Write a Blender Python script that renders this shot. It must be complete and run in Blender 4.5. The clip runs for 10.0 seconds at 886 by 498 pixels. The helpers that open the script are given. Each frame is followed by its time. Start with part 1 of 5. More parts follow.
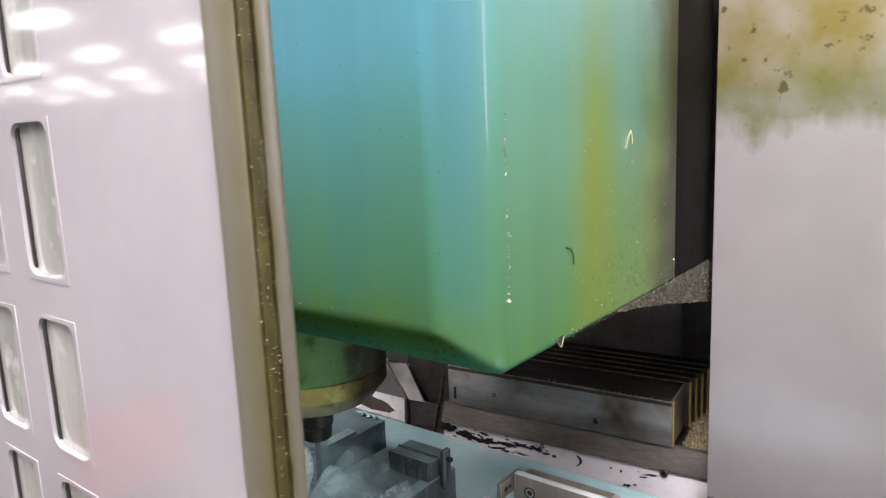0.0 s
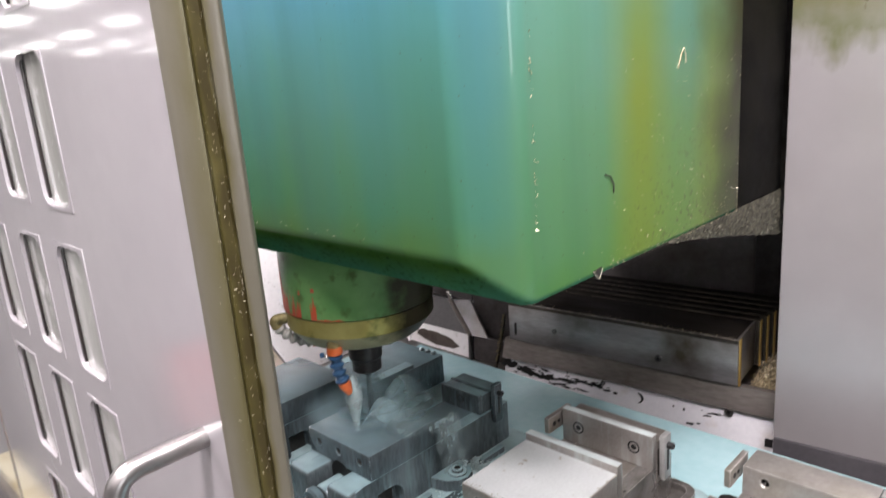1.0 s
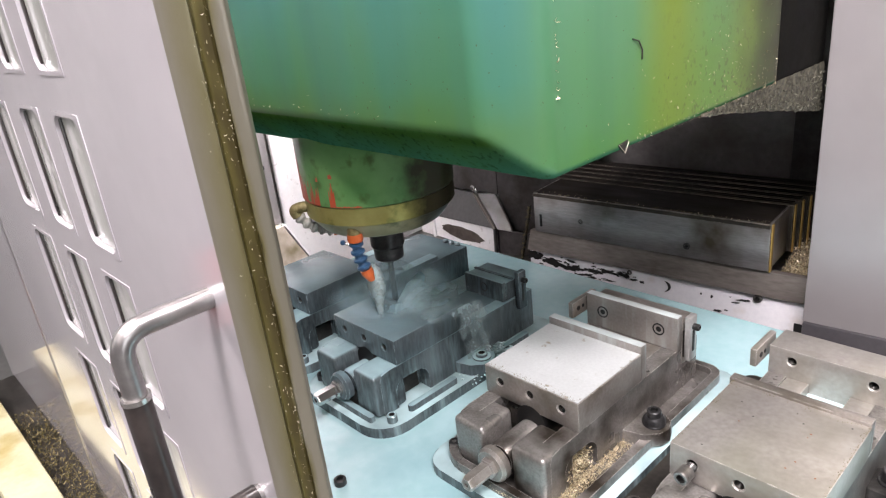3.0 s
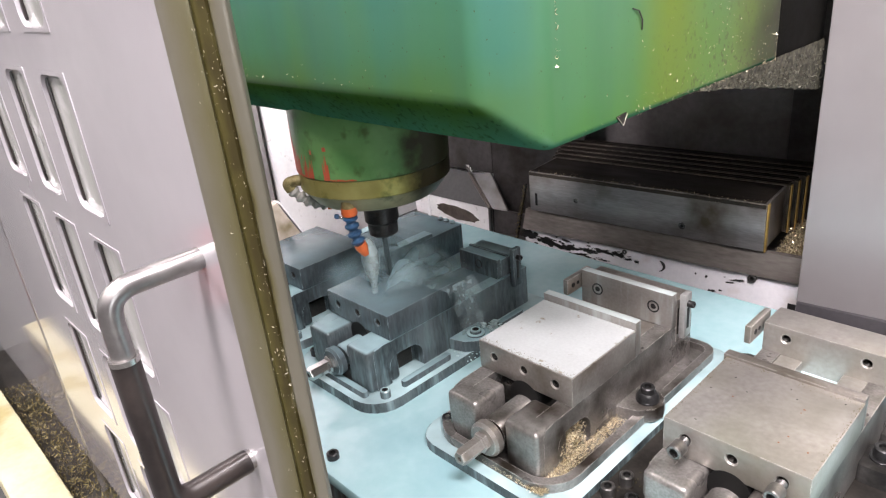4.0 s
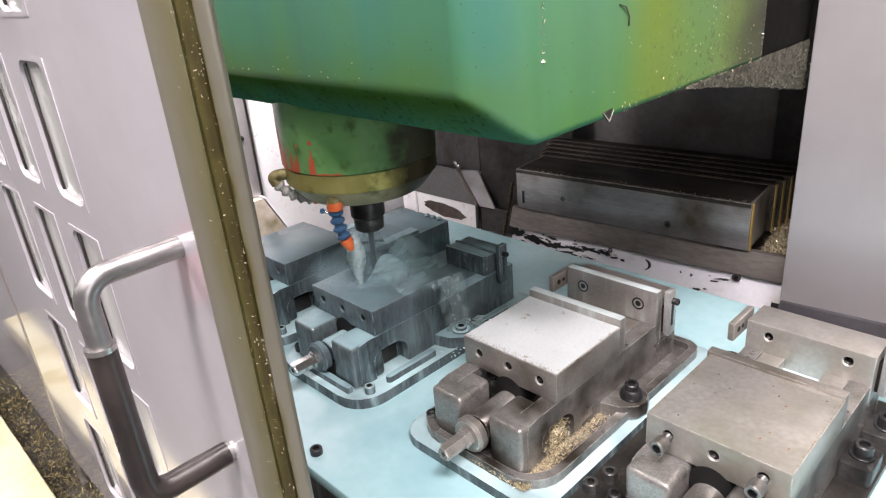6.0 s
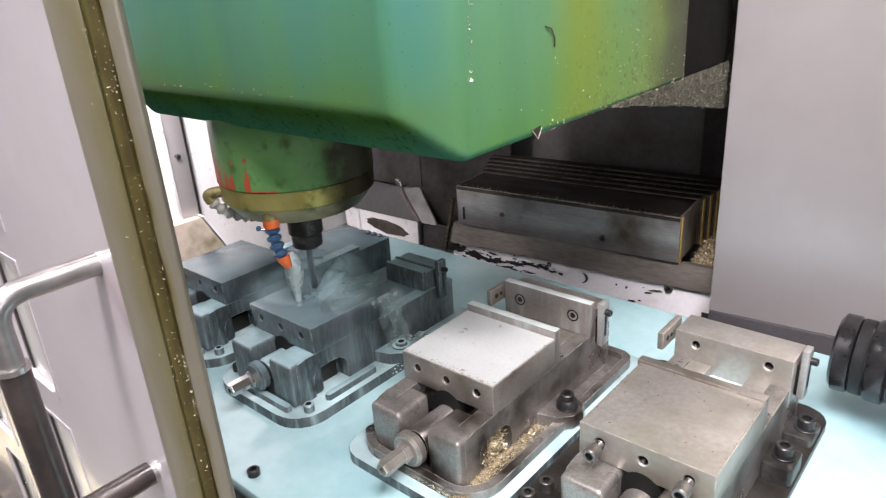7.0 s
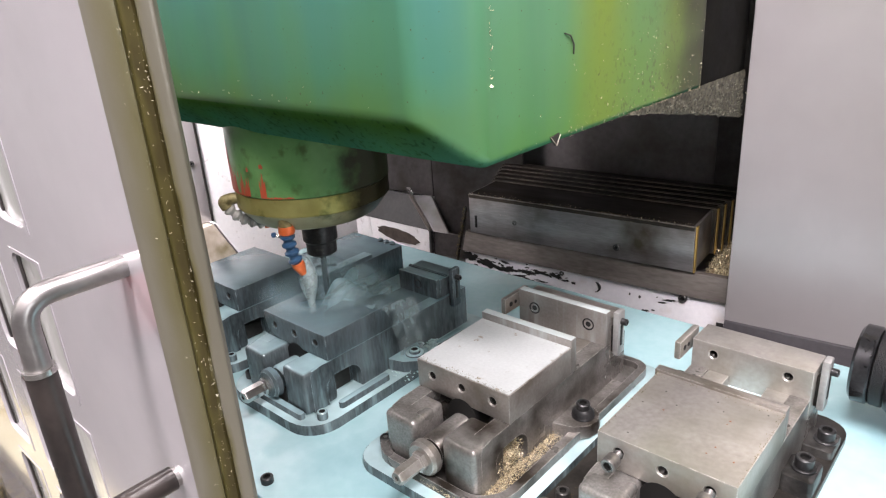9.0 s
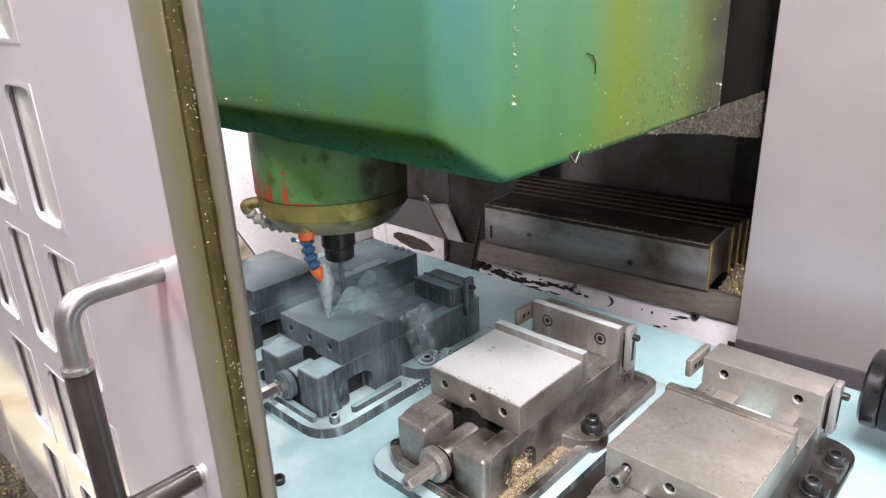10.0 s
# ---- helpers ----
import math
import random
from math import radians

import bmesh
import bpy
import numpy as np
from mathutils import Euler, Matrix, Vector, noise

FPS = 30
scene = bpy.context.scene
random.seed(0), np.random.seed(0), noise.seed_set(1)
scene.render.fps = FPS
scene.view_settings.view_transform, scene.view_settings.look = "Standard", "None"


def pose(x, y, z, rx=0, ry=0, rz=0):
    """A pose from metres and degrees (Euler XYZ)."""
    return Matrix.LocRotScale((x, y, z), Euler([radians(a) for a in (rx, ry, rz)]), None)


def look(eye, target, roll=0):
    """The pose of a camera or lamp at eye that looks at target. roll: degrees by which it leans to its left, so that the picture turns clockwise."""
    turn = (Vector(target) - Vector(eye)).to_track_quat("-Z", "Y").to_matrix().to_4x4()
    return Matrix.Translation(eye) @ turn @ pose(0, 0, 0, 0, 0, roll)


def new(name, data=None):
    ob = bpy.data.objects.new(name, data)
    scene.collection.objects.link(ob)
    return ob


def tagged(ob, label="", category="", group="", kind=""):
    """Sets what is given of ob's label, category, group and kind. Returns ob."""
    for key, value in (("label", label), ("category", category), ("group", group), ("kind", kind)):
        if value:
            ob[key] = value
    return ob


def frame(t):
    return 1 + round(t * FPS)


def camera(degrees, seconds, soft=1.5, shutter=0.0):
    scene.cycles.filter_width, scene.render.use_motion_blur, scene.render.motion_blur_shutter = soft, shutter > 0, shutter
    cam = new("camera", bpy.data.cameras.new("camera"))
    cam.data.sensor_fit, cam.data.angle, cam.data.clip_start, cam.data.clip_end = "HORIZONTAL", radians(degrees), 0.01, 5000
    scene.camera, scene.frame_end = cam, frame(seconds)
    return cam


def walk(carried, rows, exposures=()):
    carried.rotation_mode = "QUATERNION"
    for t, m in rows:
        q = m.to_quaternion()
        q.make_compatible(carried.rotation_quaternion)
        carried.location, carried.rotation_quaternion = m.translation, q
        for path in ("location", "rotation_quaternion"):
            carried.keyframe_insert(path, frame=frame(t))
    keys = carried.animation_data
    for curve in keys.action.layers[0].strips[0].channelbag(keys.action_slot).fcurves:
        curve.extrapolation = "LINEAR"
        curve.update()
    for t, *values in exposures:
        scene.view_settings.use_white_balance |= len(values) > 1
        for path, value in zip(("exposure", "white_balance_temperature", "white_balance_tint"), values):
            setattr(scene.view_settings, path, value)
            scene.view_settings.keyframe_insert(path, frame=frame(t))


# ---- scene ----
cam = camera(66.1, 10.0, soft=1.2, shutter=0.4)
# t, x, y, z, yaw, pitch, roll
PATH = [
    (0, 0.5385, -0.6168, 0.6422, 37.43, -9.49, 2.35), 
    (0.5, 0.5754, -0.5859, 0.6440, 40.21, -9.60, 3.32), 
    (1, 0.5724, -0.5668, 0.6237, 44.18, -14.06, 4.39), 
    (1.5, 0.5696, -0.5597, 0.6047, 46.09, -16.97, 5.62), 
    (2, 0.5688, -0.5484, 0.5908, 46.37, -19.51, 6.68), 
    (2.5, 0.5694, -0.5515, 0.5901, 46.27, -20.89, 6.51), 
    (4, 0.5649, -0.5513, 0.5742, 45.86, -23.30, 5.50), 
    (4.5, 0.5644, -0.5510, 0.5667, 45.66, -23.68, 4.95), 
    (5, 0.5638, -0.5497, 0.5679, 45.45, -23.77, 4.96), 
    (6.5, 0.5722, -0.5489, 0.5691, 44.29, -22.98, 3.89), 
    (7, 0.5832, -0.5459, 0.5693, 40.76, -22.34, 3.67), 
    (7.5, 0.5771, -0.5491, 0.5659, 39.78, -22.20, 3.46), 
    (8, 0.5749, -0.5488, 0.5646, 40.40, -22.11, 3.59), 
    (8.5, 0.5752, -0.5504, 0.5646, 41.00, -21.76, 3.70), 
    (9, 0.5731, -0.5521, 0.5659, 41.44, -21.49, 3.59), 
    (9.5, 0.5766, -0.5529, 0.5676, 42.05, -21.16, 3.84), 
    (10, 0.5769, -0.5640, 0.5765, 43.13, -20.88, 2.10), 
]
walk(cam, [(t, pose(x, y, z, 90 + pitch, roll, yaw)) for t, x, y, z, yaw, pitch, roll in PATH],
     exposures=[(0, 0.02), (0.5, -0.02), (1.0, -0.05), (1.5, 0.04), (2.5, 0.18), (5.0, 0.18), (10.0, 0.19)])

# ---- light ----
world = bpy.data.worlds.new("shop_air")
scene.world = world
world.use_nodes = True
world.node_tree.nodes["Background"].inputs[0].default_value = (0.9, 0.95, 1.0, 1)
world.node_tree.nodes["Background"].inputs[1].default_value = 0.05


def area(name, eye, target, sx, sy, watts, color=(1, 0.908, 0.922)):
    la = bpy.data.lights.new(name, "AREA")
    la.shape, la.size, la.size_y, la.energy, la.color = "RECTANGLE", sx, sy, watts, color
    ob = new(name, la)
    ob.matrix_world = look(eye, target)
    return ob


# ---- materials ----
def nodes_of(name):
    m = bpy.data.materials.new(name)
    m.use_nodes = True
    nt = m.node_tree
    return m, nt, nt.nodes["Principled BSDF"]


def node(nt, kind, **kw):
    n = nt.nodes.new(kind)
    for k, v in kw.items():
        if k == "op":
            n.operation = v
        elif k == "blend":
            n.blend_type = v
        else:
            n.inputs[k].default_value = v
    return n


def noise_tex(nt, co, scale, detail=4, stretch=None):
    if stretch:
        mp = nt.nodes.new("ShaderNodeMapping")
        mp.inputs["Scale"].default_value = stretch
        nt.links.new(co, mp.inputs[0])
        co = mp.outputs[0]
    n = node(nt, "ShaderNodeTexNoise", Scale=scale, Detail=detail)
    nt.links.new(co, n.inputs["Vector"])
    return n.outputs["Fac"]


def ramp(nt, fac, lo, hi, a=0.0, b=1.0):
    n = nt.nodes.new("ShaderNodeMapRange")
    n.inputs["From Min"].default_value, n.inputs["From Max"].default_value = lo, hi
    n.inputs["To Min"].default_value, n.inputs["To Max"].default_value = a, b
    nt.links.new(fac, n.inputs["Value"])
    return n.outputs[0]


def mixc(nt, fac, a, b, blend="MIX"):
    n = nt.nodes.new("ShaderNodeMix")
    n.data_type, n.blend_type = "RGBA", blend
    for sock, v in ((n.inputs[0], fac), (n.inputs[6], a), (n.inputs[7], b)):
        if isinstance(v, (int, float)):
            sock.default_value = v
        elif isinstance(v, tuple):
            sock.default_value = (*v, 1)
        else:
            nt.links.new(v, sock)
    return n.outputs[2]


def math2(nt, op, a, b=0.0):
    n = nt.nodes.new("ShaderNodeMath")
    n.operation = op
    for sock, v in ((n.inputs[0], a), (n.inputs[1], b)):
        if isinstance(v, (int, float)):
            sock.default_value = v
        else:
            nt.links.new(v, sock)
    return n.outputs[0]


def coords(nt, kind="Object"):
    return nt.nodes.new("ShaderNodeTexCoord").outputs[kind]


def bump(nt, bsdf, height, strength=0.2, dist=0.001):
    b = node(nt, "ShaderNodeBump", Strength=strength, Distance=dist)
    nt.links.new(height, b.inputs["Height"])
    nt.links.new(b.outputs[0], bsdf.inputs["Normal"])


def surface(name, a, b, rough=(0.3, 0.5), metal=0.0, scale=30.0, fine=300.0, stretch=None, bumps=0.15,
            stain=None, stain_scale=9.0, stain_at=(0.55, 0.7), film=None, film_at=(0.5, 0.95), space="Object", coat=0.0, wear=None):
    """A worn surface: two colours mixed at two scales, stains, and a film of coolant on what faces up."""
    m, nt, p = nodes_of(name)
    co = coords(nt, space)
    n1, n2 = noise_tex(nt, co, scale, 5, stretch), noise_tex(nt, co, fine, 3, stretch)
    both = math2(nt, "ADD", math2(nt, "MULTIPLY", n1, 0.7), math2(nt, "MULTIPLY", n2, 0.3))
    col = mixc(nt, ramp(nt, both, 0.36, 0.64), a, b)
    rgh = ramp(nt, n1, 0.3, 0.7, *rough)
    if stain:
        s = ramp(nt, noise_tex(nt, co, stain_scale, 7), *stain_at)
        col = mixc(nt, s, col, stain)
    if wear:
        # bright metal where edges are rubbed
        bv = node(nt, "ShaderNodeBevel", Radius=0.0022)
        bv.samples = 4
        g0 = nt.nodes.new("ShaderNodeNewGeometry")
        dt = nt.nodes.new("ShaderNodeVectorMath")
        dt.operation = "DOT_PRODUCT"
        nt.links.new(bv.outputs[0], dt.inputs[0])
        nt.links.new(g0.outputs["Normal"], dt.inputs[1])
        worn = math2(nt, "MULTIPLY", ramp(nt, dt.outputs["Value"], 0.985, 0.90), ramp(nt, noise_tex(nt, co, 70, 4), 0.38, 0.58))
        col = mixc(nt, worn, col, wear)
    if film:
        g = nt.nodes.new("ShaderNodeNewGeometry")
        z = nt.nodes.new("ShaderNodeSeparateXYZ")
        nt.links.new(g.outputs["Normal"], z.inputs[0])
        up = ramp(nt, z.outputs["Z"], *film_at)
        patch = ramp(nt, noise_tex(nt, co, 11, 3), 0.25, 0.70, 0.35, 1.0)
        f = math2(nt, "MULTIPLY", up, patch)
        run = ramp(nt, noise_tex(nt, co, 60, 4, (1, 1, 0.12)), 0.52, 0.7, 0, 0.35)
        f = math2(nt, "MAXIMUM", f, run)
        col = mixc(nt, f, col, film)
        nt.links.new(math2(nt, "MULTIPLY", math2(nt, "SUBTRACT", 1.0, f), metal), p.inputs["Metallic"])
    else:
        p.inputs["Metallic"].default_value = metal
    nt.links.new(col, p.inputs["Base Color"])
    nt.links.new(rgh, p.inputs["Roughness"])
    p.inputs["Coat Weight"].default_value = coat
    p.inputs["Coat Roughness"].default_value = 0.08
    if bumps:
        bump(nt, p, both, bumps)
    return m


def plain(name, col, rough=0.4, metal=0.0, glow=0.0):
    m, nt, p = nodes_of(name)
    p.inputs["Base Color"].default_value = (*col, 1)
    p.inputs["Roughness"].default_value, p.inputs["Metallic"].default_value = rough, metal
    if glow:
        p.inputs["Emission Color"].default_value, p.inputs["Emission Strength"].default_value = (*col, 1), glow
    return m


def band(nt, v, mid, half, soft):
    """1 within half of mid, falling to 0 over soft."""
    d = math2(nt, "ABSOLUTE", math2(nt, "SUBTRACT", v, mid))
    return ramp(nt, d, half + soft, half)


def head_paint():
    """Teal machine enamel, green with old oil below, olive runs, near black towards the column; light and shade toned
    into side and bevel.
    """
    m, nt, p = nodes_of("head_enamel")
    co = coords(nt)
    sep = nt.nodes.new("ShaderNodeSeparateXYZ")
    nt.links.new(co, sep.inputs[0])
    x, y, z = sep.outputs
    wob = noise_tex(nt, co, 5, 4)
    zz = math2(nt, "ADD", z, ramp(nt, wob, 0, 1, -0.09, 0.09))
    zz = math2(nt, "ADD", zz, ramp(nt, noise_tex(nt, co, 9, 3, (1, 1, 0.05)), 0, 1, -0.05, 0.05))
    side = ramp(nt, x, 0.285, 0.305)
    # flank colours are lighter than the front's, painting in how light falls
    front = mixc(nt, ramp(nt, zz, 0.05, 0.33), (0.056, 0.202, 0.074), (0.066, 0.205, 0.258))
    flank = mixc(nt, ramp(nt, zz, 0.02, 0.40), (0.066, 0.200, 0.044), (0.110, 0.258, 0.250))
    col = mixc(nt, side, front, flank)
    # the narrow corner face is darker and bluer, most of all higher up
    corner = math2(nt, "MULTIPLY", band(nt, x, 0.286, 0.012, 0.016), math2(nt, "MULTIPLY", ramp(nt, y, -0.02, -0.06), ramp(nt, zz, 0.02, 0.26, 0.12, 0.7)))
    col = mixc(nt, corner, col, (0.046, 0.140, 0.170))
    streak = ramp(nt, noise_tex(nt, co, 17, 5, (1, 1, 0.05)), 0.46, 0.70, 0, 0.26)
    col = mixc(nt, streak, col, (0.030, 0.112, 0.074))
    cloud = ramp(nt, noise_tex(nt, co, 4.5, 5, (1, 1, 0.45)), 0.42, 0.70, 0, 0.20)
    col = mixc(nt, math2(nt, "MULTIPLY", cloud, ramp(nt, zz, 0.40, 0.05, 0.2, 1.0)), col, (0.060, 0.130, 0.022))
    hem = math2(nt, "MULTIPLY", band(nt, math2(nt, "ADD", z, ramp(nt, noise_tex(nt, co, 11, 5), 0, 1, -0.03, 0.03)), 0.050, 0.006, 0.040), ramp(nt, y, -0.03, -0.09))
    col = mixc(nt, math2(nt, "MULTIPLY", hem, 0.6), col, (0.080, 0.150, 0.012))
    # old oil: two soft vertical runs on the side, fainter ones on the front
    yw = math2(nt, "ADD", y, ramp(nt, noise_tex(nt, co, 6, 4, (1, 1, 0.3)), 0, 1, -0.03, 0.03))
    r1 = math2(nt, "MULTIPLY", band(nt, yw, 0.175, 0.012, 0.075), ramp(nt, zz, 0.42, 0.16, 0.10, 0.95))
    r2 = math2(nt, "MULTIPLY", band(nt, yw, 0.395, 0.035, 0.06), ramp(nt, zz, 0.34, 0.12, 0.08, 0.95))
    run = math2(nt, "MULTIPLY", math2(nt, "MAXIMUM", r1, r2), side)
    col = mixc(nt, run, col, (0.150, 0.200, 0.010))
    low_oil = math2(nt, "MULTIPLY", math2(nt, "MULTIPLY", side, ramp(nt, yw, 0.03, 0.24)), ramp(nt, zz, 0.26, 0.02, 0.0, 0.75))
    col = mixc(nt, low_oil, col, (0.118, 0.215, 0.030))
    front_run = math2(nt, "MULTIPLY", ramp(nt, noise_tex(nt, co, 7, 3, (1, 0.3, 0.05)), 0.42, 0.66), ramp(nt, zz, 0.30, 0.02))
    col = mixc(nt, math2(nt, "MULTIPLY", front_run, 0.5), col, (0.085, 0.190, 0.028))
    wet_run = math2(nt, "MULTIPLY", ramp(nt, noise_tex(nt, co, 5, 4, (1, 1, 0.05)), 0.50, 0.72), ramp(nt, x, 0.33, 0.24))
    col = mixc(nt, math2(nt, "MULTIPLY", wet_run, 0.35), col, (0.030, 0.120, 0.135))
    # fades to near black towards the column, along a ragged line
    rear_dark = ramp(nt, math2(nt, "ADD", y, ramp(nt, noise_tex(nt, co, 14, 6), 0, 1, -0.07, 0.07)), 0.33, 0.445)
    col = mixc(nt, math2(nt, "MULTIPLY", rear_dark, 0.95), col, (0.024, 0.023, 0.008))
    grit = math2(nt, "MULTIPLY", ramp(nt, noise_tex(nt, co, 130, 4), 0.56, 0.66), math2(nt, "MULTIPLY", side, ramp(nt, zz, 0.16, 0.0, 0.0, 0.8)))
    col = mixc(nt, math2(nt, "MULTIPLY", grit, ramp(nt, yw, 0.10, 0.30)), col, (0.055, 0.052, 0.012))
    speck = ramp(nt, noise_tex(nt, co, 230, 3), 0.71, 0.74)
    near = math2(nt, "MULTIPLY", speck, ramp(nt, noise_tex(nt, co, 7, 3), 0.42, 0.58))
    col = mixc(nt, near, col, (0.05, 0.055, 0.012))
    # shade under the front edge put into the bevel's colour, with dark specks
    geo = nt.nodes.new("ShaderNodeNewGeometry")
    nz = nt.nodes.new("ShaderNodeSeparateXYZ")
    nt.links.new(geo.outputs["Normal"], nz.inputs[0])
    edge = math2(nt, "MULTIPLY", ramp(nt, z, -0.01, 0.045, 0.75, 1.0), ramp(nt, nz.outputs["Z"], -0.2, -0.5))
    bevel_shade = mixc(nt, ramp(nt, math2(nt, "ADD", z, ramp(nt, noise_tex(nt, co, 12, 4), 0, 1, -0.02, 0.02)), 0.004, 0.046), (0.050, 0.165, 0.115), (0.040, 0.100, 0.020))
    bevel_shade = mixc(nt, ramp(nt, noise_tex(nt, co, 150, 3), 0.55, 0.68, 0, 0.7), bevel_shade, (0.012, 0.028, 0.012))
    col = mixc(nt, math2(nt, "MULTIPLY", edge, ramp(nt, noise_tex(nt, co, 20, 5), 0.3, 0.6, 0.6, 0.95)), col, bevel_shade)
    nt.links.new(col, p.inputs["Base Color"])
    nt.links.new(ramp(nt, noise_tex(nt, co, 25, 5), 0.1, 0.9, 0.285, 0.40), p.inputs["Roughness"])
    nt.links.new(math2(nt, "MULTIPLY", ramp(nt, edge, 0.0, 0.7, 0.45, 0.0), ramp(nt, rear_dark, 0, 1, 1.0, 0.05)), p.inputs["Coat Weight"])
    nt.links.new(ramp(nt, edge, 0.0, 0.7, 0.3, 0.0), p.inputs["Specular IOR Level"])
    p.inputs["Coat Roughness"].default_value = 0.05
    bump(nt, p, noise_tex(nt, co, 14, 3), 0.10, 0.004)
    return m


def panel_paint():
    """Grey guard steel, olive oil stains and dark specks on its upper part."""
    m, nt, p = nodes_of("grey_guard_steel")
    co = coords(nt)
    sep = nt.nodes.new("ShaderNodeSeparateXYZ")
    nt.links.new(co, sep.inputs[0])
    col = mixc(nt, ramp(nt, noise_tex(nt, co, 3.5, 5), 0.25, 0.75), (0.31, 0.292, 0.292), (0.415, 0.394, 0.402))
    col = mixc(nt, ramp(nt, noise_tex(nt, co, 60, 4, (1, 1, 0.3)), 0.5, 0.8, 0, 0.35), col, (0.36, 0.34, 0.34))
    drip = math2(nt, "ADD", ramp(nt, noise_tex(nt, co, 9, 6, (1, 1, 0.9)), 0, 1, -0.07, 0.07), ramp(nt, noise_tex(nt, co, 30, 4, (1, 1, 0.25)), 0, 1, -0.03, 0.03))
    zz = math2(nt, "ADD", sep.outputs["Z"], drip)
    s = math2(nt, "MULTIPLY", ramp(nt, zz, 0.615, 0.650), ramp(nt, noise_tex(nt, co, 8, 6), 0.3, 0.6, 0.35, 0.97))
    col = mixc(nt, s, col, mixc(nt, ramp(nt, zz, 0.66, 0.76), (0.125, 0.140, 0.042), (0.190, 0.155, 0.032)))
    sp = math2(nt, "MULTIPLY", ramp(nt, noise_tex(nt, co, 45, 4), 0.62, 0.68), ramp(nt, zz, 0.64, 0.70))
    col = mixc(nt, sp, col, (0.09, 0.075, 0.025))
    nt.links.new(col, p.inputs["Base Color"])
    nt.links.new(ramp(nt, noise_tex(nt, co, 4, 1), 0.0, 1.0, 0.285, 0.38), p.inputs["Roughness"])
    p.inputs["Metallic"].default_value = 0.25
    return m


PL, PR = Vector((0.2573, -0.4252)), Vector((0.2764, -0.4024))   # the door edge's front and back corner, in plan


def post_paint(name, most):
    """Grey-beige paint with a soft band of dark olive oil along the closing edge."""
    m, nt, p = nodes_of(name)
    co = coords(nt)
    sep = nt.nodes.new("ShaderNodeSeparateXYZ")
    nt.links.new(co, sep.inputs[0])
    n1 = noise_tex(nt, co, 14, 5, (1, 1, 0.12))
    col = mixc(nt, ramp(nt, n1, 0.35, 0.65), (0.112, 0.104, 0.080), (0.160, 0.151, 0.122))
    u = (PR - PL) / (PR - PL).length_squared
    s = math2(nt, "ADD", math2(nt, "MULTIPLY", math2(nt, "SUBTRACT", sep.outputs[0], PL.x), u.x), math2(nt, "MULTIPLY", math2(nt, "SUBTRACT", sep.outputs[1], PL.y), u.y))
    s = math2(nt, "ADD", s, ramp(nt, noise_tex(nt, co, 70, 6, (1, 1, 0.3)), 0, 1, -0.2, 0.2))
    oil = math2(nt, "MULTIPLY", math2(nt, "MULTIPLY", ramp(nt, s, 0.08, 0.50), ramp(nt, s, 0.84, 0.72)), most)
    col = mixc(nt, oil, col, (0.082, 0.072, 0.022))
    deep = math2(nt, "MULTIPLY", math2(nt, "MULTIPLY", ramp(nt, s, 0.42, 0.60), ramp(nt, s, 0.75, 0.71)), ramp(nt, noise_tex(nt, co, 60, 5), 0.25, 0.55, 0.5, 0.95))
    col = mixc(nt, deep, col, (0.034, 0.027, 0.009))
    nt.links.new(col, p.inputs["Base Color"])
    nt.links.new(ramp(nt, n1, 0.3, 0.7, 0.285, 0.40), p.inputs["Roughness"])
    p.inputs["Metallic"].default_value = 0.1
    bump(nt, p, noise_tex(nt, co, 120, 4), 0.3)
    return m


def nose_mat(name, a, b, metal):
    """Old enamel or steel, turning black-brown towards one side."""
    m, nt, p = nodes_of(name)
    co = coords(nt)
    sep = nt.nodes.new("ShaderNodeSeparateXYZ")
    nt.links.new(co, sep.inputs[0])
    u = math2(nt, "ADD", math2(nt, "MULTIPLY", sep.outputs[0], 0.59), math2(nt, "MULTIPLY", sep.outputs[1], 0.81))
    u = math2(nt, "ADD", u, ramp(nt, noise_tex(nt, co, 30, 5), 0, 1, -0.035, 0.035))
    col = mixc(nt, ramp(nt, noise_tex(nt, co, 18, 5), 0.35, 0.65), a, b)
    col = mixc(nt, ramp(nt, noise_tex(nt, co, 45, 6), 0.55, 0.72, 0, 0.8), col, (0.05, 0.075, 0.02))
    # near black towards +x +y, with an uneven border
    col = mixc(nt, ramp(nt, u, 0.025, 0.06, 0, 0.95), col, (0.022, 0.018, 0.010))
    nt.links.new(col, p.inputs["Base Color"])
    nt.links.new(ramp(nt, noise_tex(nt, co, 25, 4), 0.3, 0.7, 0.285, 0.42), p.inputs["Roughness"])
    p.inputs["Metallic"].default_value = metal
    p.inputs["Specular IOR Level"].default_value = 0.25
    bump(nt, p, noise_tex(nt, co, 90, 4), 0.25)
    return m


